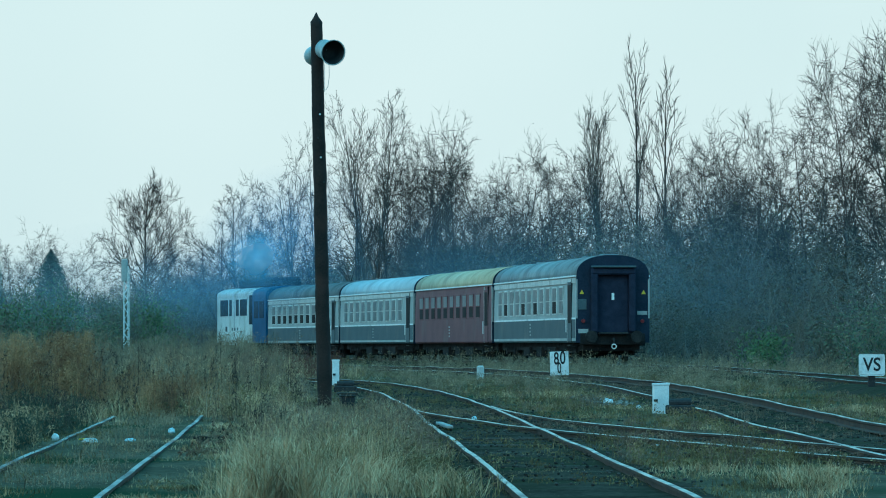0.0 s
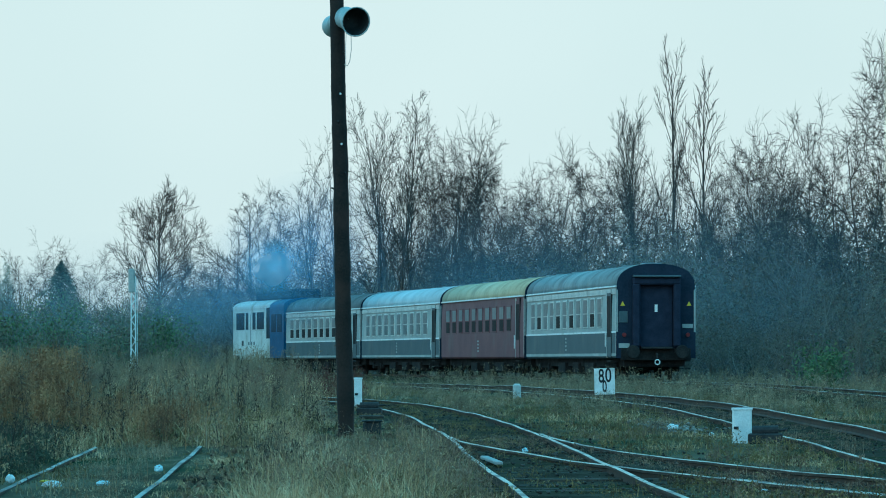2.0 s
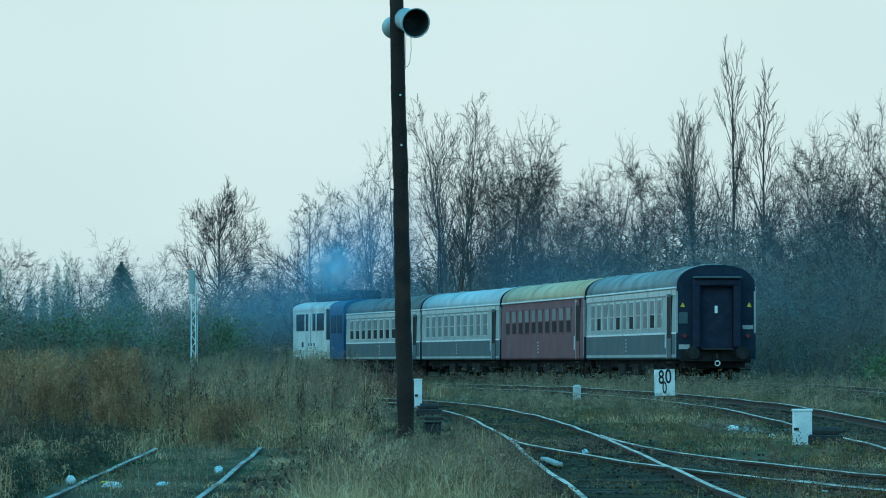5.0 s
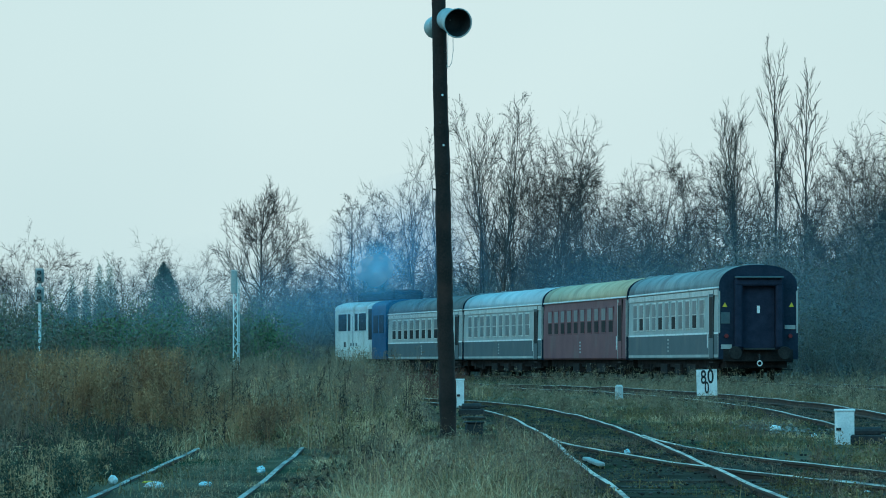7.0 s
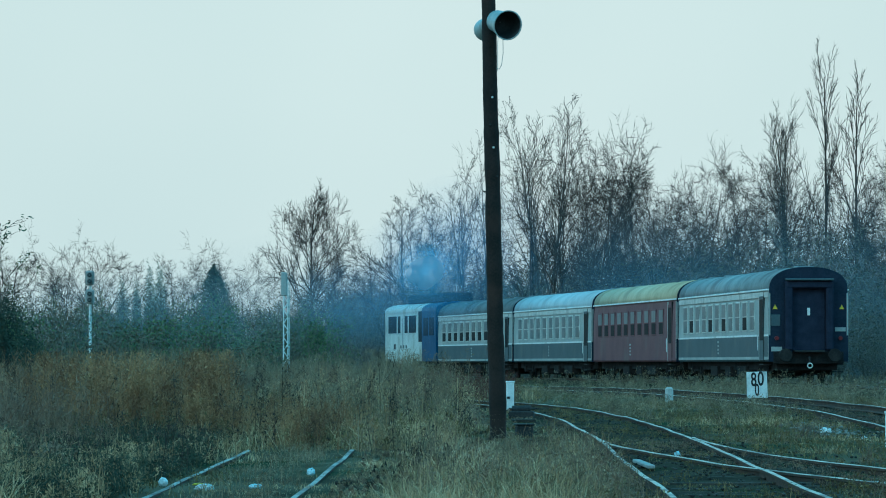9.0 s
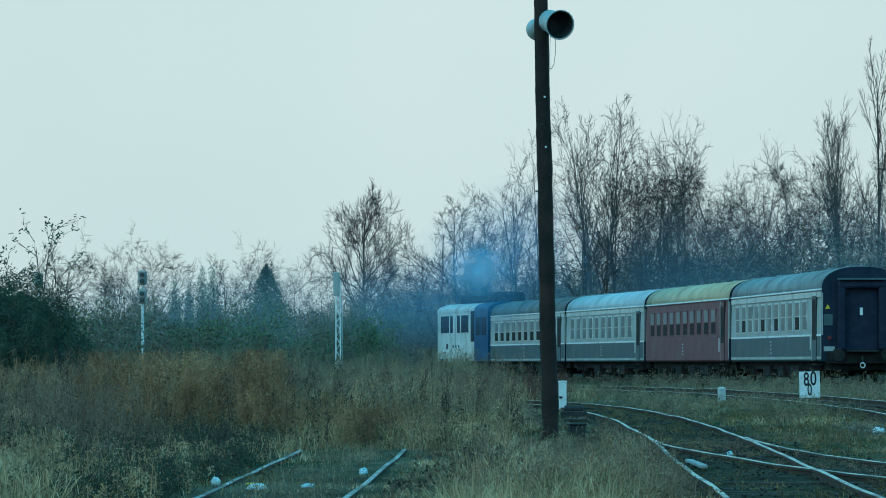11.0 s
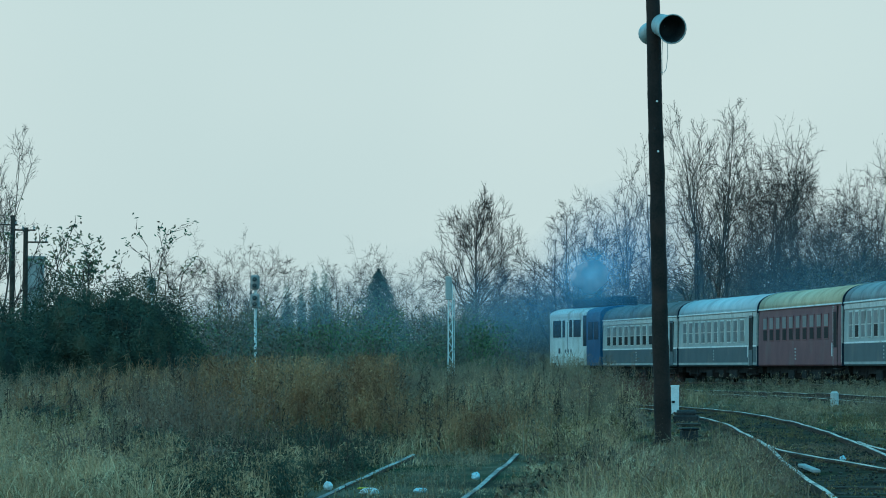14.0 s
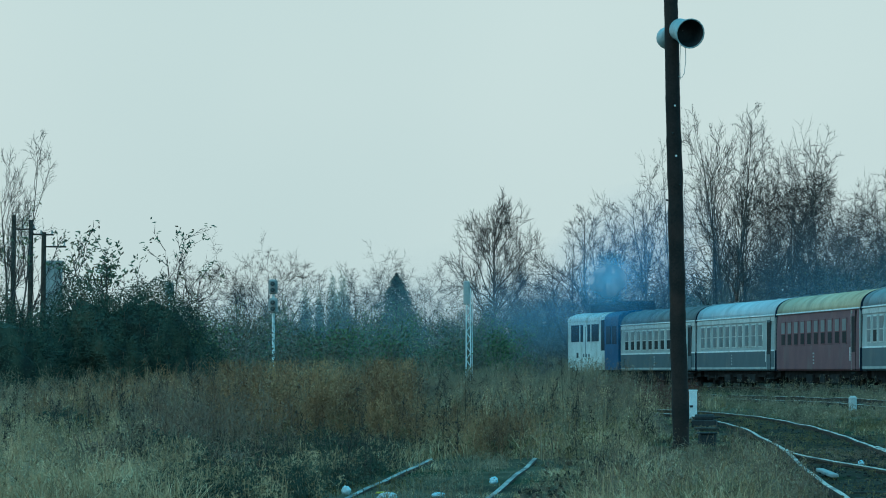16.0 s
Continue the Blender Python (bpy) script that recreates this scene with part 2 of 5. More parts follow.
M_WEED = leaf_mat("russet_weeds", [(0.069, 0.042, 0.029), (0.167, 0.089, 0.047), (0.354, 0.202, 0.100), (0.433, 0.273, 0.137)], patchy=0.7)
M_DARKWEED = leaf_mat("dead_dark_weeds", [(0.083, 0.059, 0.043), (0.193, 0.132, 0.090), (0.331, 0.224, 0.146)], patchy=0.7)
M_REDWEED = leaf_mat("reddish_weeds", [(0.09, 0.03, 0.026), (0.13, 0.05, 0.04), (0.08, 0.06, 0.035)])

# ---- the lie of the land ----
RAIL = 0.10
TRAIN_LIFT = 0.14


def ground_z(x, y):
    base = 0.0 if y < 150 else -0.0042 * min(y - 150, 140)
    far = min(1.0, max(0.0, (y - 20) / 20)) * min(1.0, max(0.0, (400 - y) / 100))
    return base + far * (0.05 * noise.noise((x * 0.35, y * 0.12, 0.3)) + 0.03 * noise.noise((x * 1.3, y * 0.6, 4.0)))


def train_x(y):
    """Centre line of the track on which the train stands."""
    u = y - 168.6
    return 11.06 - 0.0801 * u - 0.000513 * u * u if u > -78.07 else 14.187


def spline(pts, step=1.0):
    """Smooth line through plan points, sampled evenly."""
    p = [Vector((x, y, 0)) for x, y in pts]
    p = [2 * p[0] - p[1]] + p + [2 * p[-1] - p[-2]]
    out = []
    for i in range(1, len(p) - 2):
        n = max(2, int((p[i + 1] - p[i]).length / step))
        for k in range(n):
            t = k / n
            a, b, c, d = p[i - 1], p[i], p[i + 1], p[i + 2]
            out.append(0.5 * (2 * b + (c - a) * t + (2 * a - 5 * b + 4 * c - d) * t * t + (3 * b - a - 3 * c + d) * t ** 3))
    out.append(p[-2])
    return out


LINE_SIDING = spline([(-2.77, 15), (-2.77, 40), (-2.77, 55), (-2.78, 64), (-2.80, 70)])
LINE_MAIN = spline([(2.55, 12), (2.55, 36), (2.52, 48), (2.44, 60), (2.42, 72), (2.32, 82), (2.06, 95), (1.46, 108), (0.45, 118), (-1.4, 127), (-4.5, 136), (-9.0, 146)])
LINE_BRANCH = spline([(2.43, 76.5), (2.56, 71), (2.92, 66.5), (3.62, 60), (4.3, 56), (5.02, 52), (5.92, 47), (6.95, 42), (8.5, 35), (11.0, 25), (14, 15)])
LINE_LOOP = spline([(7.1, 10), (7.22, 36), (7.36, 48), (7.42, 60), (7.64, 72), (7.8, 84), (7.93, 97), (7.82, 110), (7.18, 124), (5.95, 138), (4.4, 150), (2.2, 163), (-1.2, 178), (-6, 195)])
LINE_TRAIN = spline([(train_x(y), y) for y in (20, 60, 90, 110, 130, 150, 170, 190, 210, 230, 250, 270, 290, 310, 340)])
LINES = [LINE_SIDING, LINE_MAIN, LINE_BRANCH, LINE_LOOP, LINE_TRAIN]

RAIL_PROFILE = [(-0.062, -0.15), (0.062, -0.15), (0.062, -0.135), (0.012, -0.115), (0.012, -0.045), (0.031, -0.035), (0.031, -0.006), (0.025, 0.0),
                (-0.025, 0.0), (-0.031, -0.006), (-0.031, -0.035), (-0.012, -0.045), (-0.012, -0.115), (-0.062, -0.135)]


def rail_mesh(line, offset, top, lift=0.0):
    """A rolled rail swept along a line at a sideways offset, its worn running face in a paler tone."""
    verts, faces, idx = [], [], []
    n = len(RAIL_PROFILE)
    for i, p in enumerate(line):
        d = (line[min(i + 1, len(line) - 1)] - line[max(i - 1, 0)]).normalized()
        s = Vector((d.y, -d.x, 0))
        z = RAIL + lift + min(0.0, ground_z(0, p.y)) * (1 if p.y > 150 else 0) + 0.018 * noise.noise((p.x * 0.2, p.y * 0.22, offset)) + 0.006 * noise.noise((p.x, p.y * 0.6, offset))
        wob = 0.03 * noise.noise((p.y * 0.13, offset, 7.7)) + 0.005 * noise.noise((p.y * 0.4, offset, 3.1))
        for u, w in RAIL_PROFILE:
            q = p + s * (offset + u + wob)
            verts.append((q.x, q.y, z + w))
    for i in range(len(line) - 1):
        for k in range(n):
            a, b = i * n + k, i * n + (k + 1) % n
            faces.append((a, b, b + n, a + n))
            idx.append(1 if k in (6, 7, 8) else 0)
    faces += [tuple(range(n))[::-1], tuple(range((len(line) - 1) * n, len(line) * n))]
    idx += [0, 0]
    return mesh_from("rail", verts, faces, [M_RUST, top], index=idx)


def clip_line(line, y0, y1):
    return [p for p in line if y0 <= p.y <= y1]


def railway(name, line, top, label, sleepers, lift=0.0, cant=0.0):
    t = thing(name, None, label, "railway track", "tracks", "structure")
    for off in (-0.752, 0.752):
        ob = new("rail", rail_mesh(line, off, top, lift + (cant if off > 0 else 0)))
        ob.parent = t
    # sleepers, each a worn beam of its own
    shapes = []
    for k in range(4):
        bm = B(-1.25 + 0.03 * k, 1.25 - 0.02 * k, -0.12, 0.12, -0.12, 0.0, bevel=0.012)
        for v in bm.verts:
            v.co += Vector((0.02 * noise.noise(v.co * 3 + Vector((k, 0, 0))), 0.012 * noise.noise(v.co * 5 + Vector((0, k, 0))), 0))
        me = bpy.data.meshes.new("sleeper")
        bm.to_mesh(me)
        bm.free()
        me.materials.append(M_SLEEPER)
        shapes.append(me)
    run, rng = 0.0, random.Random(len(line))
    for i in range(1, len(line)):
        run += (line[i] - line[i - 1]).length
        if run < 0.62 or not sleepers[0] <= line[i].y <= sleepers[1]:
            continue
        run -= 0.62 if run < 1.3 else run
        d = (line[i] - line[i - 1]).normalized()
        ob = new("sleeper", shapes[rng.randrange(4)])
        p = line[i] - d * run
        ob.matrix_basis = pose(p.x, p.y, RAIL + lift - 0.102 + rng.uniform(-0.022, 0.016), 0, 0, math.degrees(math.atan2(d.y, d.x)) - 90 + rng.uniform(-1.2, 1.2))
        ob.parent = t
    return t


# ---- ground ----
xs = np.concatenate([np.linspace(-3000, -60, 12), np.linspace(-48, 60, 190), np.linspace(80, 3000, 12)])
ys = np.concatenate([np.linspace(-1500, 0, 6), np.linspace(10, 130, 160), np.linspace(134, 330, 50), np.linspace(360, 4500, 16)])
gv = [(x, y, ground_z(x, y)) for y in ys for x in xs]
nx = len(xs)
gf = [(j * nx + i, j * nx + i + 1, (j + 1) * nx + i + 1, (j + 1) * nx + i) for j in range(len(ys) - 1) for i in range(nx - 1)]
ground = new("ground", mesh_from("ground", gv, gf, [M_GROUND], smooth=True))
tagged(ground, "uneven railway yard ground of dry grass and dark soil", "ground", kind="structure")


def ballast_bed(line, half, y0, y1, lift=0.0):
    """A low, ragged bed of dark stones under a track."""
    pts = clip_line(line, y0, y1)
    verts, faces = [], []
    cols = [-1.0, -0.72, -0.3, 0.0, 0.3, 0.72, 1.0]
    for i, p in enumerate(pts):
        d = (pts[min(i + 1, len(pts) - 1)] - pts[max(i - 1, 0)]).normalized()
        s = Vector((d.y, -d.x, 0))
        for c in cols:
            q = p + s * c * half * (1 + 0.15 * noise.noise((p.x * 1.1 + c * 5, p.y * 0.9, 1)))
            z = ground_z(q.x, q.y) + (-0.06 if abs(c) == 1 else lift + 0.015 + 0.03 * noise.noise((q.x * 2, q.y * 2, 2)))
            verts.append((q.x, q.y, z))
    k = len(cols)
    for i in range(len(pts) - 1):
        faces += [(i * k + j, i * k + j + 1, (i + 1) * k + j + 1, (i + 1) * k + j) for j in range(k - 1)]
    ob = new("ballast", mesh_from("ballast", verts, faces, [M_BALLAST], smooth=True))
    return tagged(ob, "dark oily ballast bed grown through with grass", "ballast", kind="structure")


for ln, y0, y1, up in ((LINE_MAIN, 14, 128, 0.0), (LINE_BRANCH, 16, 76, 0.0), (LINE_LOOP, 14, 170, 0.0), (LINE_TRAIN, 60, 330, TRAIN_LIFT)):
    ballast_bed(ln, 1.5 if up == 0 else 2.1, y0, y1, up)

railway("siding_track", LINE_SIDING, M_OLDRAIL, "disused siding rails sunk in tall grass", (900, 901), -0.055)
railway("main_track", LINE_MAIN, M_RAILTOP, "curved running rails, worn heads painted with a pale sheen, on half-buried sleepers", (30, 126))
railway("loop_track", LINE_LOOP, M_RAILTOP, "long curved loop rails on old wooden sleepers", (36, 130), 0.0, 0.08)
railway("branch_track", LINE_BRANCH, M_RAILTOP, "diverging turnout rails beside the running line", (30, 72), -0.005)
railway("train_track", LINE_TRAIN, M_OLDRAIL, "grass-grown rails under the standing coaches", (70, 172), TRAIN_LIFT)


# ---- train ----
def arch(half, z_side, z_top, n=14, power=2.4):
    pts = []
    for k in range(n + 1):
        a = math.pi * k / n
        c, s = math.cos(a), math.sin(a)
        pts.append((half * math.copysign(abs(c) ** (2 / power), c), z_side + (z_top - z_side) * abs(s) ** (2 / power)))
    return pts


def bogie(parent, y, wheelbase=2.5):
    b = part("bogie", B(-1.08, -0.96, y - 1.7, y + 1.7, 0.42, 0.66, bevel=0.03), M_UNDER, parent)
    part("side_frame", B(0.96, 1.08, y - 1.7, y + 1.7, 0.42, 0.66, bevel=0.03), M_UNDER, b)
    part("bolster", B(-1.0, 1.0, y - 0.25, y + 0.25, 0.5, 0.76, bevel=0.02), M_UNDER, b)
    for dy in (-wheelbase / 2, wheelbase / 2):
        for sx in (-1, 1):
            part("wheel", T([(sx * 0.70, y + dy, 0.46), (sx * 0.84, y + dy, 0.46)], [0.46, 0.455], 20), M_UNDER, b)
            part("axle_box", B(sx * 1.03 - 0.11, sx * 1.03 + 0.11, y + dy - 0.16, y + dy + 0.16, 0.32, 0.60, bevel=0.03), M_UNDER, b)
        part("axle", T([(-0.7, y + dy, 0.46), (0.7, y + dy, 0.46)], [0.08, 0.08], 10), M_UNDER, b)


def passenger_coach(m, label, upper, lower, roof_m, windows, open_rows, lined, seed, length=24.1):
    rng = random.Random(seed)
    c = thing("passenger_coach", m, label, "railway coach", "coaches of the train")
    H, Z0, ZB, ZT, ZR = 1.41, 0.80, 1.72, 3.32, 4.12
    body = part("body", extrude_profile([(-H, Z0 + 0.06), (-H + 0.05, Z0), (H - 0.05, Z0), (H, Z0 + 0.06), (H, ZB), (-H, ZB)], 0.0, length), lower, c, "painted lower side panels")
    part("upper_side", extrude_profile([(-H, ZB), (H, ZB), (H - 0.012, 2.6), (H - 0.05, ZT), (-H + 0.05, ZT), (-H + 0.012, 2.6)], 0.0, length), upper, c, "painted upper side panels")
    roof = part("roof", extrude_profile(arch(H - 0.02, ZT, ZR, 18), -0.02, length + 0.02), roof_m, c, "weathered curved metal roof", smooth=False)
    for f in roof.data.polygons:
        f.use_smooth = abs(f.normal.y) < 0.5
    for y in np.linspace(1.6, length - 1.6, 8):
        part("seam", extrude_profile([(x * 1.004, z + 0.012) for x, z in arch(H - 0.02, ZT, ZR, 18)], y - 0.02, y + 0.02), roof_m, roof)
    for y in (1.0, 5.5, length - 5.5, length - 1.0):
        part("roof_vent", B(-0.3, 0.3, y - 0.5, y + 0.5, ZR - 0.06, ZR + 0.045, bevel=0.03), M_ROOF_D, roof)
    part("gutter", B(-H - 0.025, -H + 0.06, 0.0, length, ZT - 0.03, ZT + 0.03, bevel=0.01), M_LINE, c, "white rain gutter")
    part("gutter", B(H - 0.06, H + 0.025, 0.0, length, ZT - 0.03, ZT + 0.03, bevel=0.01), M_LINE, c)
    if lined:
        for s in (-1, 1):
            part("waist_line", B(min(s * (H + 0.008), s * (H - 0.02)), max(s * (H + 0.008), s * (H - 0.02)), 0.0, length, ZB - 0.03, ZB + 0.035), M_LINE, c, "white waist stripe")
    for sx in (-1, 1):
        xa, xb = sorted((sx * (H - 0.03), sx * (H + 0.006)))
        part("sill_strip", B(xa, xb, 0.02, length - 0.02, Z0 + 0.07, Z0 + 0.17), M_GREYHI if lined else M_RED, c, "pale dusty sill strip")
        if lined:
            part("letterboard", B(xa, xb, 0.1, length - 0.1, 3.06, 3.25), M_FRAME, c, "pale weathered band under the gutter")
        part("corner_strip", B(xa, xb, 0.0, 0.07, Z0 + 0.1, 3.25), M_FRAME, c, "pale corner strip")
    span0, span1 = 3.0, length - 1.2
    pitch = (span1 - span0) / windows
    for s in (-1, 1):
        def flat(a, b):
            return (min(s * a, s * b), max(s * a, s * b))
        for k in range(windows):
            y0, y1 = span0 + k * pitch + pitch * 0.23, span0 + (k + 1) * pitch - pitch * 0.23
            x0, x1 = flat(H - 0.03, H + 0.014)
            w = part("window", B(x0, x1, y0 - 0.06, y1 + 0.06, 1.88, 2.98, bevel=0.02), M_FRAME if lined else upper, c)
            x0, x1 = flat(H - 0.02, H + 0.020)
            part("pane", B(x0, x1, y0, y1, 2.44, 2.92), M_GLASS, w)
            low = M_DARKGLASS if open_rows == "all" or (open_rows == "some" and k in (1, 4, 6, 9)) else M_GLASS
            part("pane", B(x0, x1, y0, y1, 1.94, 2.40), low, w, "lower pane painted dark as the unlit inside" if low is M_DARKGLASS else "")
        for yd in (1.15,):
            x0, x1 = flat(H - 0.05, H + 0.010)
            d = part("door", B(x0, x1, yd, yd + 1.0, Z0 + 0.04, 3.12, bevel=0.012), upper if not lined else M_GREYLO, c)
            x0, x1 = flat(H - 0.02, H + 0.018)
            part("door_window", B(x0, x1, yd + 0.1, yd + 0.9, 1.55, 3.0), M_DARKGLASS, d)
            x0, x1 = flat(H + 0.03, H + 0.06)
            x2, x3 = flat(H - 0.04, H + 0.013)
            # no recess is modelled: the dark strip paints its shade beside the door
            part("jamb", B(x2, x3, yd - 0.10, yd - 0.01, Z0 + 0.02, 3.24), M_UNDER, d, "dark strip painted as the shade of a door recess")
            part("jamb", B(x2, x3, yd + 1.01, yd + 1.07, Z0 + 0.02, 3.24), M_FRAME, d, "pale door edge")
            part("handrail", B(x0, x1, yd + 1.10, yd + 1.15, 1.2, 1.75), M_LINE, d, "pale grab rail")
            x0, x1 = flat(H - 0.3, H + 0.02)
            part("step", B(x0, x1, yd + 0.05, yd + 0.95, 0.42, 0.46), M_IRON, d)
            part("step", B(x0, x1, yd + 0.05, yd + 0.95, 0.68, 0.72), M_IRON, d)
        x0, x1 = flat(H - 0.03, H + 0.012)
        for k in range(4):
            part("number_bar", B(x0, x1, length * 0.52, length * 0.52 + rng.uniform(0.2, 0.4), 1.08 + 0.14 * k, 1.15 + 0.14 * k), M_GREYHI, c, "faded painted bar")
    # end walls with the gangway, lamps and buffers
    for e, ye in ((-1, 0.0), (1, length)):
        def deep(a, b):
            return (min(ye + e * a, ye + e * b), max(ye + e * a, ye + e * b))
        y0, y1 = deep(0.0, 0.03)
        end = part("end_wall", extrude_profile([(-H, Z0), (H, Z0)] + [(H, 2.6)] + arch(H - 0.02, ZT, ZR, 18) + [(-H, 2.6)], y0, y1), M_NAVY, c, "dark navy end wall")
        y0, y1 = deep(0.03, 0.34)
        for sx in (-1, 1):
            part("gangway_side", B(sx * 0.72 - 0.13, sx * 0.72 + 0.13, y0, y1, 1.2, 3.42, bevel=0.05), M_BELLOWS, end)
        part("gangway_top", B(-0.85, 0.85, y0, y1, 3.36, 3.64, bevel=0.06), M_BELLOWS, end)
        ya, yb = deep(0.06, 0.46)
        part("rain_hood", B(-0.84, 0.84, ya, yb, 3.64, 3.71, bevel=0.015), M_GREYLO, end)
        part("bridge_plate", B(-0.55, 0.55, y0, y1, 1.12, 1.2, bevel=0.02), M_IRON, end)
        y2, y3 = deep(0.03, 0.07)
        gd = part("gangway_door", B(-0.58, 0.58, y2, y3, 1.2, 3.36, bevel=0.01), M_BELLOWS, end)
        y4, y5 = deep(0.07, 0.09)
        part("door_window", B(-0.05, 0.05, y4, y5, 2.42, 2.68), M_LINE, gd, "small pale notice")
        for sx in (-1, 1):
            y6, y7 = deep(0.03, 0.05)
            tri = bmesh.new()
            a = [tri.verts.new((sx * 1.18 + dx, y, z)) for y in (y6, y7) for dx, z in ((-0.085, 2.64), (0.085, 2.64), (0.0, 2.80))]
            tri.faces.new(a[:3]), tri.faces.new(a[3:][::-1])
            for i in range(3):
                tri.faces.new((a[i], a[(i + 1) % 3], a[3 + (i + 1) % 3], a[3 + i]))
            bmesh.ops.recalc_face_normals(tri, faces=tri.faces)
            part("warning_sign", tri, M_YELLOW, end, "yellow warning triangle")
            part("tail_lamp", T([(sx * 1.13, ye + e * 0.03, 1.62), (sx * 1.13, ye + e * 0.12, 1.62)], [0.075, 0.07], 14), M_REDLAMP, end, "red tail lamp")
            part("notice", B(sx * 1.13 - 0.19, sx * 1.13 + 0.19, y6, y7, 1.16 if sx < 0 else 1.86, 1.32 if sx < 0 else 2.0), M_GREYHI, end)
            part("buffer", T([(sx * 0.87, ye + e * 0.02, 1.02), (sx * 0.87, ye + e * 0.42, 1.02), (sx * 0.87, ye + e * 0.43, 1.02), (sx * 0.87, ye + e * 0.49, 1.02)], [0.11, 0.10, 0.24, 0.22], 18), M_UNDER, end)
            part("corner_rail", B(sx * (H - 0.06), sx * (H + 0.0), y6, y7, 1.72, 3.2) if sx > 0 else B(-H, -H + 0.06, y6, y7, 1.72, 3.2), M_GREYHI, end)
        if e < 0:
            part("grid", B(-1.32, -1.0, ye - 0.05, ye - 0.03, 2.05, 2.45, bevel=0.008), M_GREYLO, end)
        part("headstock", B(-1.25, 1.25, *deep(-0.1, 0.04), 0.72, 1.16, bevel=0.02), M_UNDER, end)
        part("draw_hook", T([(0, ye + e * 0.04, 0.95), (0, ye + e * 0.3, 0.93), (0, ye + e * 0.34, 0.80)], [0.05, 0.045, 0.03], 8), M_IRON, end)
        ring = bmesh.new()
        pts = [(0.085 * math.cos(a), ye + e * 0.36, 0.66 + 0.085 * math.sin(a)) for a in np.linspace(0, 2 * math.pi, 15)]
        tube(ring, pts, [0.022] * 15, 6, cap=False)
        part("coupling_ring", ring, M_LINE, end, "pale hanging coupling ring")
    part("underframe", B(-1.08, 1.08, 0.3, length - 0.3, 0.5, Z0 + 0.01), M_UNDER, c)
    part("brake_rigging", B(-0.5, 0.5, 4.6, length - 4.6, 0.2, 0.5, bevel=0.05), M_UNDER, c)
    for y0, w, sx in ((7.0, 2.2, -1), (11.0, 1.4, -1), (14.5, 1.8, -1), (8.2, 2.0, 1), (13.0, 2.2, 1)):
        x0, x1 = sorted((sx * 0.55, sx * 1.2))
        part("equipment_box", B(x0, x1, y0, y0 + w, 0.25, 0.64, bevel=0.03), M_UNDER, c)
    bogie(c, 3.2)
    bogie(c, length - 3.2)
    return c


def train_pose(y):
    """Rail-level pose on the train's track, its y axis along the track."""
    y2 = y + 24.1
    x, x2 = train_x(y), train_x(y2)
    z = lambda v: RAIL + TRAIN_LIFT + (-0.0042 * min(max(v - 150, 0), 140))
    d = Vector((x2 - x, y2 - y, z(y2) - z(y))).normalized()
    return Matrix.Translation((x, y, z(y))) @ pose(0, 0, 0, math.degrees(math.asin(d.z)), 0, math.degrees(math.atan2(d.y, d.x)) - 90)


STEP = 24.85
passenger_coach(train_pose(168.6), "two-tone grey coach with pale stripe and dark navy end", M_GREYHI, M_GREYLO, M_ROOF_A, 11, "some", True, 3)
passenger_coach(train_pose(168.6 + STEP * 0.995), "faded maroon coach with a cream roof", M_RED, M_RED, M_ROOF_B, 10, "all", False, 5)
passenger_coach(train_pose(168.6 + STEP * 1.985), "two-tone grey coach with a pale roof", M_GREYHI, M_GREYLO, M_ROOF_C, 10, "none", True, 7)
passenger_coach(train_pose(168.6 + STEP * 2.97), "two-tone grey coach with half-open windows and dark roof", M_GREYHI, M_GREYLO, M_ROOF_D, 10, "all", True, 9)


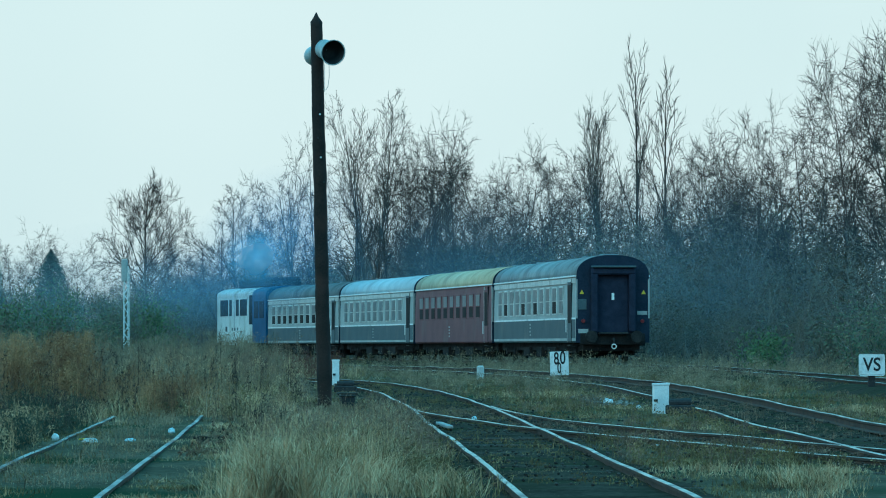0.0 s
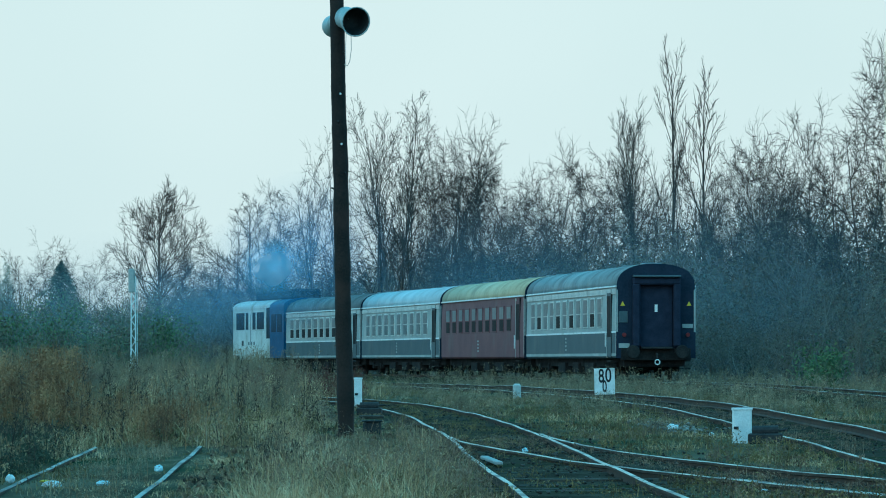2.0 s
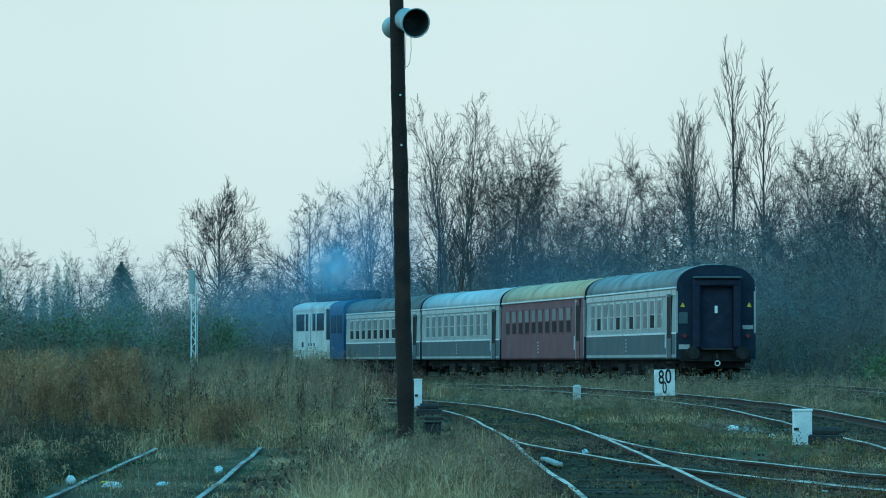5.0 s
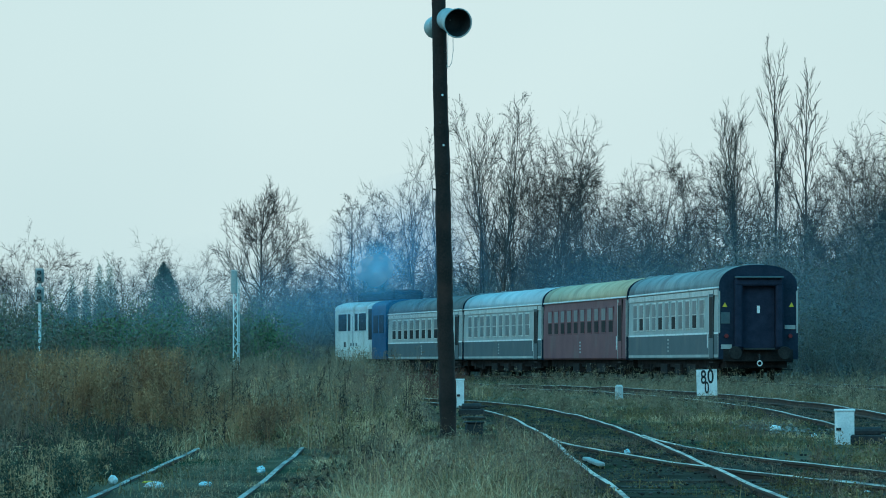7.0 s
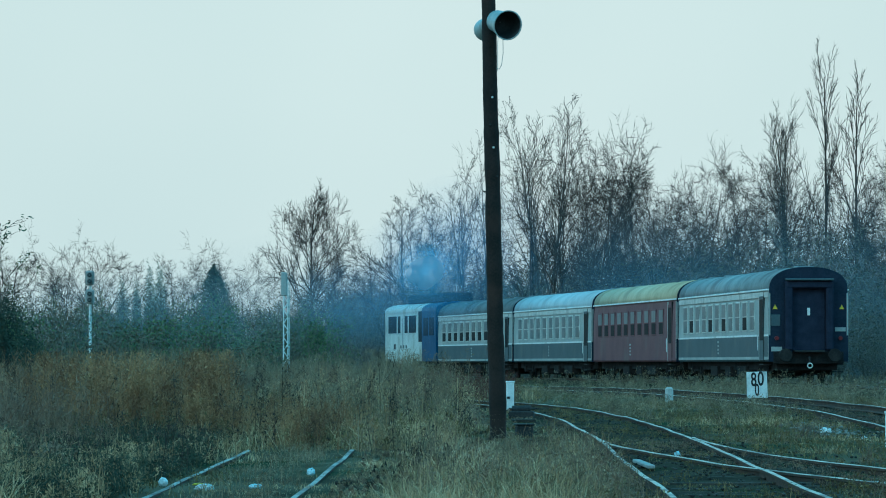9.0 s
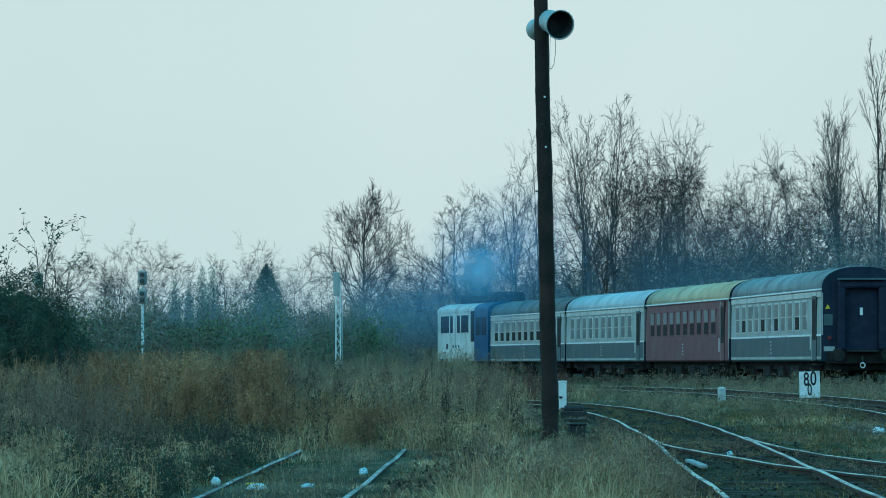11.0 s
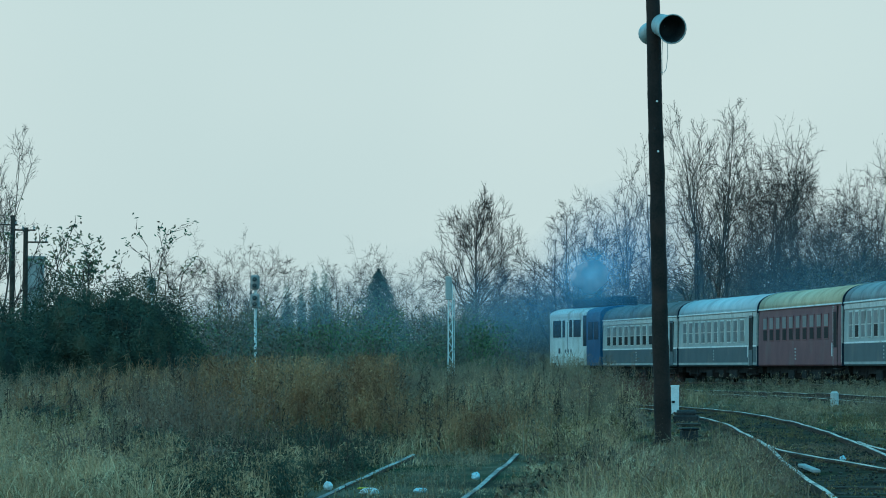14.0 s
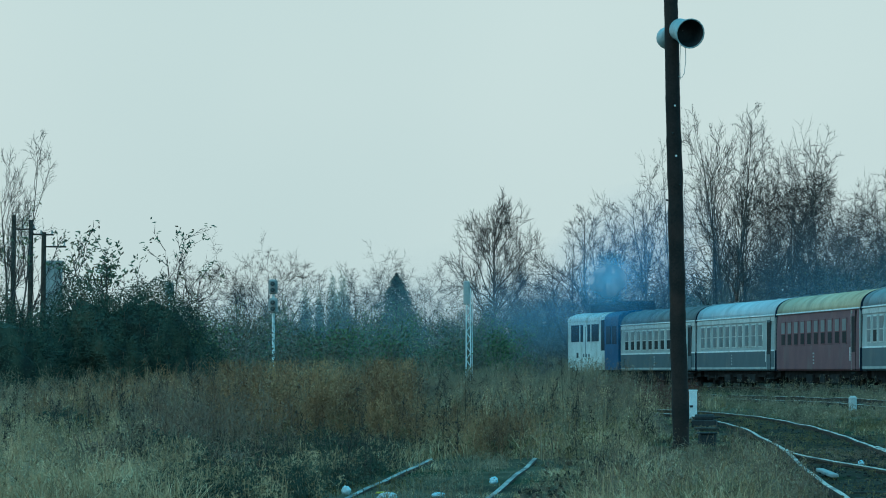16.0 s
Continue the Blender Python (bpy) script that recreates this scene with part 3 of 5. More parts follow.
def diesel_locomotive(m):
    c = thing("diesel_locomotive", m, "cream and blue diesel locomotive with dirty lower panels", "locomotive")
    H, Z0, ZT, ZR, L = 1.46, 0.85, 3.68, 4.2, 16.6
    part("rear_body", extrude_profile([(-H, Z0), (H, Z0), (H, ZT), (-H, ZT)], 0.0, 4.4), M_LOCOBLUE, c, "blue painted body side")
    part("rear_roof", extrude_profile(arch(H, ZT, ZR, 14), 0.0, 4.4), M_LOCOBLUE, c)
    front = part("cab", extrude_profile([(-H - 0.01, Z0), (H + 0.01, Z0), (H + 0.01, ZT), (-H - 0.01, ZT)], 5.6, L), M_LOCOWHITE, c, "dirty cream cab side")
    # solid block, its dark colour imitating an unlit doorway
    part("middle_body", extrude_profile([(-H + 0.02, Z0), (H - 0.02, Z0), (H - 0.02, ZT), (-H + 0.02, ZT)], 4.4, 5.6), M_DARKGLASS, c, "doorway painted dark as the unlit inside")
    part("door_sill", B(-H, H, 4.4, 5.6, Z0, 1.95), M_LOCOWHITE, c)
    part("cab_roof", extrude_profile(arch(H + 0.03, ZT, ZR, 14), 4.4, L + 0.1), M_LOCOWHITE, c, "cream curved roof")
    part("engine_hood", B(-0.85, 0.85, 1.0, 12.5, ZR - 0.1, ZR + 0.5, bevel=0.12), M_UNDER, c, "sooty roof hood")
    part("exhaust", T([(0, 9, ZR + 0.2), (0, 9, ZR + 0.8)], [0.2, 0.18], 12), M_IRON, c)
    part("exhaust", T([(0, 3.5, ZR + 0.2), (0, 3.5, ZR + 0.5)], [0.2, 0.18], 12), M_IRON, c)
    part("roof_horn", T([(-0.5, 11.8, ZR), (-0.5, 11.5, ZR + 0.4)], [0.05, 0.13], 10), M_LINE, c)
    part("roof_horn", T([(-0.5, 6.2, ZR), (-0.5, 5.9, ZR + 0.4)], [0.05, 0.13], 10), M_LINE, c)
    for s in (-1, 1):
        def sl(a, b):
            return (min(s * a, s * b), max(s * a, s * b))
        for y0, y1 in ((6.1, 8.5), (8.9, 9.9), (11.3, 12.2), (12.6, 15.4)):
            w = part("window", B(*sl(H - 0.02, H + 0.025), y0 - 0.08, y1 + 0.08, 2.42, 3.52, bevel=0.015), M_LOCOWHITE, front)
            part("pane", B(*sl(H, H + 0.03), y0, y1, 2.48, 3.46), M_DARKGLASS, w)
        part("seam", B(*sl(H, H + 0.02), 10.5, 10.62, 1.6, 3.35), M_GREYLO, front)
        part("skirt", B(*sl(H - 0.05, H + 0.06), 7.2, 14.6, 0.72, 1.45, bevel=0.03), M_LOCOWHITE, front, "dirty lower skirt")
        part("step", B(*sl(H - 0.1, H + 0.05), 6.3, 7.0, 0.5, 1.0), M_IRON, front)
        part("step", B(*sl(H - 0.1, H + 0.05), 14.9, 15.6, 0.5, 1.0), M_IRON, front)
        part("vent", B(*sl(H, H + 0.02), 13.0, 13.6, 1.55, 1.85), M_BLACK, front)
        for k, y in enumerate((11.0, 10.1, 9.2)):
            part("lettering_bar", B(*sl(H, H + 0.018), y, y + 0.45, 1.6, 1.78), M_GREYLO, front)
        for y0 in (0.6, 2.4):
            part("side_grille", B(*sl(H, H + 0.02), y0, y0 + 1.4, 2.3, 3.3), M_NAVY, c)
    part("tank", B(-1.0, 1.0, 9.4, 11.6, 0.2, 0.75, bevel=0.05), M_CONCRETE, c, "pale fuel tank")
    part("underframe", B(-1.3, 1.3, 0.2, L - 0.2, 0.6, Z0), M_UNDER, c)
    bogie(c, 3.2)
    bogie(c, L - 3.2)
    return c


diesel_locomotive(train_pose(168.6 + STEP * 3.95))


# ---- pole with loudspeaker ----
def wooden_pole():
    bm = bmesh.new()
    lean = lambda z: (0.085 - 0.022 * z, 79.5 + 0.0 * z)
    pts, rad = [], []
    for k in range(90):
        z = -0.3 + 7.75 * k / 89
        x, y = lean(z)
        pts.append((x + 0.012 * noise.noise((z * 0.8, 0, 0)), y, z))
        rad.append(0.142 - 0.0035 * z + 0.012 * noise.noise((z * 2.3, 4, 1)) + 0.006 * noise.noise((z * 7, 2, 1)))
    x, y = lean(7.6)
    pts += [(x, y, 7.56), (x, y, 7.64)]
    rad += [0.045, 0.008]
    tube(bm, pts, rad, 14)
    t = thing("wooden_pole", None, "tall leaning tarred wooden pole with a pointed top", "pole")
    part("shaft", bm, M_POLE, t, smooth=True)
    for z, a in ((6.35, 0.4), (5.2, -0.5), (4.35, 0.2), (4.1, -2.2), (5.9, 3.2), (3.2, 2.9)):
        x, y = lean(z)
        part("spike", T([(x + 0.1 * math.cos(a - 1.2), y + 0.1 * math.sin(a - 1.2), z), (x + 0.16 * math.cos(a - 1.2), y + 0.16 * math.sin(a - 1.2), z + 0.02)], [0.012, 0.016], 6), M_IRON, t)
    for z in (5.67, 4.84):
        x, y = lean(z)
        part("white_stud", T([(x + 0.03, y - 0.11, z), (x + 0.03, y - 0.145, z)], [0.02, 0.016], 8), M_WHITE, t, "small white porcelain stud")
    return lean


lean = wooden_pole()


def horn_shell(bm, axis0, axis1, r0, r1, n=20):
    """A flared bell from throat to mouth with a rolled lip, open in front, with a wall thickness."""
    d = (axis1 - axis0)
    u = Vector((0, 0, 1)).cross(d).normalized()
    v = d.normalized().cross(u)
    prof = [(0.0, r0 * 0.4), (0.02, r0), (0.45, r0 * 1.05), (0.6, r0 + (r1 - r0) * 0.42), (0.8, r0 + (r1 - r0) * 0.72), (0.97, r1), (1.0, r1 + 0.006), (0.99, r1 - 0.015),
            (0.8, r0 + (r1 - r0) * 0.66), (0.6, r0 + (r1 - r0) * 0.36), (0.3, r0 * 0.8), (0.3, 0.01)]
    rings = []
    for t, r in prof:
        rings.append([bm.verts.new(axis0 + d * t + (u * math.cos(2 * math.pi * k / n) + v * math.sin(2 * math.pi * k / n)) * r) for k in range(n)])
    for i, (a, b) in enumerate(zip(rings, rings[1:])):
        for k in range(n):
            f = bm.faces.new((a[k], a[(k + 1) % n], b[(k + 1) % n], b[k]))
            f.smooth = True
            f.material_index = 1 if i >= 7 else 0
    bm.faces.new(rings[0][::-1])


def loudspeaker(p0, p1, r0, r1, label):
    t = thing("loudspeaker", None, label, "loudspeaker", "loudspeakers on the pole")
    bm = bmesh.new()
    horn_shell(bm, Vector(p0), Vector(p1), r0, r1)
    ob = part("horn", bm, M_HORN, t)
    ob.data.materials.append(M_HORNIN)
    d = (Vector(p0) - Vector(p1)).normalized()
    a = Vector(p0)
    part("driver", T([a + d * 0.12, a + d * 0.1, a + d * -0.01], [0.05, 0.085, 0.09], 14), M_HORN, t)
    part("bracket", B(a.x - 0.02, a.x + 0.02, a.y - 0.1, a.y + 0.1, a.z - 0.03, a.z + 0.03), M_IRON, t)
    return t


xh, yh = lean(6.9)
loudspeaker((xh + 0.13, yh - 0.14, 6.93), (0.245, yh - 0.60, 6.83), 0.185, 0.245, "grey horn loudspeaker with a dark mouth, on the pole")
loudspeaker((xh - 0.03, yh + 0.16, 6.88), (-0.130, yh + 0.55, 6.83), 0.12, 0.185, "grey horn loudspeaker facing away, behind the pole")
wire = bmesh.new()
xh = xh + 0.06
tube(wire, [(xh + 0.17, yh - 0.2, 6.68), (xh + 0.175, yh - 0.2, 6.4), (xh + 0.15, yh - 0.2, 6.2), (xh + 0.11, yh - 0.2, 6.13), (xh + 0.06, yh - 0.17, 6.15)], [0.006] * 5, 5)
tube(wire, [(xh + 0.09, yh - 0.2, 6.68), (xh + 0.08, yh - 0.2, 6.4), (xh + 0.085, yh - 0.16, 6.1)], [0.005] * 3, 5)
w = part("loose_wire", wire, M_HORN, None)
tagged(w, "loose pale wire hanging below the loudspeaker", "wire")


# ---- lineside posts and signs ----
M_STONEPALE = mat("limewashed_stone", (0.40, 0.41, 0.39), (0.60, 0.60, 0.57), 0.8, scale=4, fine=30, bump=0.3, spot=(0.25, 0.26, 0.24))
def text_mesh(parent, body, size, m, material, name="lettering", squash=1.0):
    cu = bpy.data.curves.new(name, "FONT")
    cu.body, cu.size, cu.extrude, cu.align_x, cu.align_y = body, size, 0.003, "CENTER", "CENTER"
    cu.offset = size * 0.016
    ob = bpy.data.objects.new("tmp", cu)
    scene.collection.objects.link(ob)
    bpy.context.view_layer.update()
    me = bpy.data.meshes.new_from_object(ob.evaluated_get(bpy.context.evaluated_depsgraph_get()))
    bpy.data.objects.remove(ob)
    me.materials.clear()
    me.materials.append(material)
    for v in me.vertices:
        v.co.x *= squash
    o = new(name, me)
    o.matrix_basis = m
    o.parent = parent
    return o


def km_sign(x, y):
    t = thing("kilometre_sign", pose(x, y, ground_z(x, y), 0, -1.5, 3), "white kilometre board with hand-painted black numerals on a short post", "sign")
    part("post", B(-0.035, 0.035, 0.0, 0.07, -0.2, 0.35), M_IRON, t)
    part("board", B(-0.27, 0.27, -0.035, 0.0, 0.17, 0.86, bevel=0.006), M_WHITE, t, "white painted board")
    text_mesh(t, "8", 0.50, pose(-0.085, -0.04, 0.645, 90, 0, 0), M_BLACK, squash=0.62)
    text_mesh(t, "0", 0.52, pose(0.10, -0.04, 0.66, 90, 0, 0), M_BLACK, squash=0.66)
    text_mesh(t, "0", 0.44, pose(-0.005, -0.04, 0.37, 90, 0, 0), M_BLACK, squash=0.55)
    return t


km_sign(6.93, 126)


def vs_sign(x, y):
    t = thing("signal_board", pose(x, y, ground_z(x, y), 0, 0, 2), "rounded white board lettered VS on a dark stake", "sign")
    part("post", B(-0.08, 0.08, 0.0, 0.09, -0.2, 0.55), M_IRON, t)
    part("board", B(-0.31, 0.31, -0.03, 0.0, 0.42, 0.93, bevel=0.03), M_WHITE, t, "white board with rounded corners")
    text_mesh(t, "VS", 0.44, pose(0, -0.035, 0.67, 90, 0, 0), M_BLACK, squash=0.9)
    return t


vs_sign(13.0, 100)


def marker_post(x, y, w, h, label, paint=M_WHITE):
    t = thing("marker_post", pose(x, y, ground_z(x, y), 0, 0, 8), label, "post", "white lineside posts")
    part("column", B(-w / 2, w / 2, -0.07, 0.07, -0.2, h, bevel=0.012 if paint is M_WHITE else 0.05), paint, t)
    if paint is not M_WHITE:
        return t
    part("cap", B(-w / 2 - 0.01, w / 2 + 0.01, -0.08, 0.08, h - 0.02, h + 0.02, bevel=0.008), M_WHITE, t)
    part("collar", B(-w / 2 - 0.005, -w / 2 + 0.07, -0.082, -0.07, h * 0.42, h * 0.5), M_BLACK, t, "black painted mark")
    return t


marker_post(0.40, 112, 0.17, 0.68, "slim white lineside post in the grass")
marker_post(4.80, 131, 0.22, 0.42, "short weathered pale stone marker by the loop", M_STONEPALE)
marker_post(6.10, 73, 0.28, 0.53, "white switch post with black marks on ballast")


def switch_machine(x, y, label):
    t = thing("point_lever", pose(x, y, ground_z(x, y), 0, 0, -6), label, "point lever")
    part("base", B(-0.26, 0.26, -0.16, 0.16, 0.0, 0.16, bevel=0.02), M_IRON, t)
    part("counterweight", T([(-0.2, 0, 0.19), (0.2, 0, 0.2)], [0.085, 0.085], 12), M_IRON, t)
    part("lever", T([(-0.1, 0, 0.16), (0.34, -0.02, 0.22)], [0.022, 0.018], 8), M_IRON, t)
    return t


switch_machine(6.42, 72.6, "black cast iron point lever beside a white post")
switch_machine(0.60, 101, "dark point lever low in the grass by the curve")

jb = thing("junction_box", pose(0.53, 81.4, ground_z(0.53, 81.4), 0, 0, 12), "small dark iron junction box in the grass", "box")
part("body", B(-0.14, 0.14, -0.11, 0.11, -0.05, 0.2, bevel=0.02), M_IRON, jb)
part("lid", B(-0.155, 0.155, -0.125, 0.125, 0.2, 0.235, bevel=0.012), M_IRON, jb)
slab = part("timber_slab", B(-0.22, 0.22, -0.5, 0.5, -0.03, 0.06, bevel=0.015), M_SLEEPER, None)
slab.matrix_basis = pose(0.62, 98.0, ground_z(0.62, 98.0), 0, 0, 4)
tagged(slab, "flat dark timber slab beside a white post", "slab")


# ---- bare trees ----
def limb(out, p, d, length, r, sides, nseg, wander, lift, rng):
    """One tapered branch. Returns the points along it with their directions and radii."""
    pts = [(p.copy(), d.copy(), r)]
    for k in range(nseg):
        d = (d + Vector((rng.gauss(0, wander), rng.gauss(0, wander), rng.gauss(0, wander) + lift))).normalized()
        p = p + d * (length / nseg)
        pts.append((p.copy(), d.copy(), r * (1 - 0.82 * (k + 1) / nseg)))
    verts, faces = out
    base = len(verts)
    for q, dd, rr in pts:
        u = dd.orthogonal().normalized()
        v = dd.cross(u)
        for k in range(sides):
            a = 2 * math.pi * k / sides
            w = q + (u * math.cos(a) + v * math.sin(a)) * rr
            verts.append((w.x, w.y, w.z))
    for i in range(nseg):
        for k in range(sides):
            a, b = base + i * sides + k, base + i * sides + (k + 1) % sides
            faces.append((a, b, b + sides, a + sides))
    return pts


def cone(out, p, d, length, r, rng):
    """The last twigs: slender spikes."""
    verts, faces = out
    u = d.orthogonal().normalized()
    v = d.cross(u)
    b = len(verts)
    tip = p + (d + Vector((0, 0, 0.12))).normalized() * length
    for q in (p + u * r, p - u * 0.5 * r + v * 0.87 * r, p - u * 0.5 * r - v * 0.87 * r, tip):
        verts.append((q.x, q.y, q.z))
    faces += [(b, b + 1, b + 3), (b + 1, b + 2, b + 3), (b + 2, b, b + 3)]
    return tip


def grow(seed, spec):
    rng = random.Random(seed)
    trunk, crown, tips = ([], []), ([], []), []
    depth = len(spec["n"])

    def spread(pts, level, length):
        n = spec["n"][level]
        for i in range(n):
            g = spec["from"][level] + (1 - spec["from"][level]) * (i + rng.random()) / n * (0.88 if level == 0 and spec["round"] else 1.0)
            f = min(g, 0.999) * (len(pts) - 1)
            k = int(f)
            p = pts[k][0].lerp(pts[k + 1][0], f - k)
            d, r = pts[k][1], pts[k][2]
            a = rng.uniform(0, 2 * math.pi)
            u = d.orthogonal().normalized()
            v = d.cross(u)
            ang = radians(rng.gauss(spec["angle"][level] * (1.2 - 0.45 * g if level == 0 else 1.0), 9))
            nd = (d * math.cos(ang) + (u * math.cos(a) + v * math.sin(a)) * math.sin(ang)).normalized()
            ln = length * spec["ratio"][level] * rng.uniform(0.65, 1.2) * (1.0 - spec["taper"] * g if level == 0 else 1.0)
            if level == 0 and spec["round"]:
                ln *= 0.45 + 0.65 * math.sin(math.pi * min(1.0, 0.12 + 0.85 * g)) ** 0.7
            rr = max(spec["twig"], min(r * 0.75, ln * spec["thick"]))
            if level == depth - 1:
                tips.append(cone(crown, p, nd, ln, rr, rng))
                continue
            sub = limb(trunk if level == 0 else crown, p, nd, ln, rr, 5 if level == 0 else 3, 4 if level == 0 else 3 if level == 1 else 2, spec["wander"], spec["lift"], rng)
            spread(sub, level + 1, ln)

    for s in range(spec["stems"]):
        d = Vector((rng.gauss(0, spec["splay"]), rng.gauss(0, spec["splay"]), 1)).normalized()
        off = Vector((rng.gauss(0, spec["foot"]), rng.gauss(0, spec["foot"]), -0.2))
        ln = spec["height"] * rng.uniform(0.75, 1.0) if s else spec["height"]
        spread(limb(trunk, off, d, ln, spec["radius"], 7, 8, spec["wander"] * 0.5, spec["lift"], rng), 0, ln)
    return trunk, crown, tips


def leaves(tips, size, count, rng, spread):
    verts, faces = [], []
    for _ in range(count):
        c = rng.choice(tips) + Vector((rng.gauss(0, spread), rng.gauss(0, spread), rng.gauss(0, spread)))
        u = Vector((rng.gauss(0, 1), rng.gauss(0, 1), rng.gauss(0, 1))).normalized()
        v = u.orthogonal().normalized()
        s = size * rng.uniform(0.6, 1.3)
        b = len(verts)
        for q in (c - u * s, c - v * s * 0.45, c + u * s, c + v * s * 0.45):
            verts.append((q.x, q.y, q.z))
        faces.append((b, b + 1, b + 2, b + 3))
    return verts, faces


def habit(n, angle, ratio, start, **more):
    base = dict(taper=0.3, thick=0.0135, twig=0.0095, wander=0.18, lift=0.05, stems=1, splay=0.05, foot=0.0, height=10.0, radius=0.1, round=False)
    base.update(n=n, angle=angle, ratio=ratio, **more)
    base["from"] = start
    return base


EGG = habit((36, 7, 6, 4), (50, 36, 36, 36), (0.40, 0.45, 0.5, 0.75), (0.10, 0.3, 0.3, 0.25), taper=0.45, lift=0.10, wander=0.11, radius=0.14, round=True, twig=0.0125, thick=0.016)
SPREADING = habit((8, 6, 5, 4), (48, 46, 44, 44), (0.46, 0.48, 0.5, 0.75), (0.26, 0.32, 0.3, 0.25), stems=3, splay=0.24, foot=0.1, wander=0.21, radius=0.09, thick=0.017, twig=0.0125)
UPRIGHT = habit((9, 5, 4, 3), (26, 30, 32, 34), (0.36, 0.46, 0.5, 0.75), (0.28, 0.3, 0.3, 0.25), taper=0.45, stems=3, splay=0.10, foot=0.2, wander=0.09, lift=0.05, radius=0.07, thick=0.015)
OVAL = habit((34, 6, 5, 4), (24, 26, 30, 32), (0.34, 0.42, 0.45, 0.75), (0.16, 0.3, 0.25, 0.2), taper=0.35, lift=0.07, wander=0.08, round=True)
POPLAR = habit((20, 7, 5), (25, 28, 30), (0.36, 0.40, 0.42), (0.24, 0.3, 0.25), taper=0.6, wander=0.07, lift=0.07, splay=0.02, radius=0.11, twig=0.013)
SCRUB = habit((6, 5, 6), (38, 42, 44), (0.45, 0.46, 0.46), (0.12, 0.15, 0.1), thick=0.011, twig=0.009, wander=0.17, lift=0.03, stems=6, splay=0.42, foot=0.7, height=4.2, radius=0.04)
SPECS = {"egg": (EGG, (51,), M_BARK), "spreading": (SPREADING, (11, 12, 13, 14), M_BARK), "upright": (UPRIGHT, (21, 22, 23), M_BARKPALE), "oval": (OVAL, (61,), M_BARKPALE),
         "poplar": (POPLAR, (31, 32), M_BARK), "scrub": (SCRUB, (41, 42, 43, 44), M_BRUSH)}
LABELS = {"egg": ("bare_tree", "bare tree with a full egg-shaped crown of fine twigs", "tree"), "spreading": ("bare_tree", "bare broad-crowned tree with a fine web of twigs", "tree"),
          "upright": ("birch_tree", "tall slender bare tree with pale upright stems", "tree"), "oval": ("hornbeam_tree", "slim bare tree with a dense pale oval crown", "tree"),
          "poplar": ("poplar_tree", "tall narrow leafless poplar with upswept branches", "tree"), "scrub": ("thicket", "dense leafless brushwood thicket by the track", "bush")}
M_WITHERED = leaf_mat("withered_leaves", [(0.077, 0.055, 0.042), (0.143, 0.105, 0.075), (0.094, 0.097, 0.062), (0.220, 0.158, 0.105)], patchy=0.4)
PROTO, NATIVE = {}, {}


def tree(kind, variant, x, y, height, rz, width):
    """A tree of a given height and crown width in metres; those of one variant share their meshes."""
    spec, seeds, bark = SPECS[kind]
    key = (kind, variant % len(seeds))
    parts = []
    if key not in PROTO:
        trunk, crown, tips = grow(seeds[key[1]], spec)
        k = 1 / sorted(q.z for q in tips)[int(len(tips) * 0.99)]
        side = sorted(math.hypot(q.x, q.y) for q in tips)
        NATIVE[key] = 2 * k * side[int(len(side) * 0.85)]
        parts = [("trunk", trunk[0], trunk[1], bark), ("crown", crown[0], crown[1], bark)]
        if kind == "scrub":
            parts.append(("withered_leaves", *leaves(tips, 0.045, 3000 if key[1] < 2 else 2000, random.Random(5), 0.26), M_WITHERED))
        if kind == "spreading":
            parts.append(("last_leaves", *leaves(tips, 0.045, 260, random.Random(6), 0.12), M_BARK))
        if kind == "upright":
            parts.append(("last_leaves", *leaves(tips, 0.04, 420, random.Random(8), 0.06), M_BARK))
    w = width / NATIVE[key]
    m = pose(x, y, ground_z(x, y), 0, 0, rz) @ Matrix.Diagonal((w, w, height, 1))
    if not parts:
        s = PROTO[key].scale
        return copy_thing(PROTO[key], m @ Matrix.Diagonal((1 / s[0], 1 / s[1], 1 / s[2], 1)))
    name, label, cat = LABELS[kind]
    t = thing(name, m, label, cat, "trees and scrub behind the train")
    for nm, vs, fs, material in parts:
        ob = new(nm, mesh_from(nm, [(a * k, b * k, c * k) for a, b, c in vs], fs, [material]))
        ob.parent = t
        ob["kind"] = "stuff"
    PROTO[key] = t
    return t


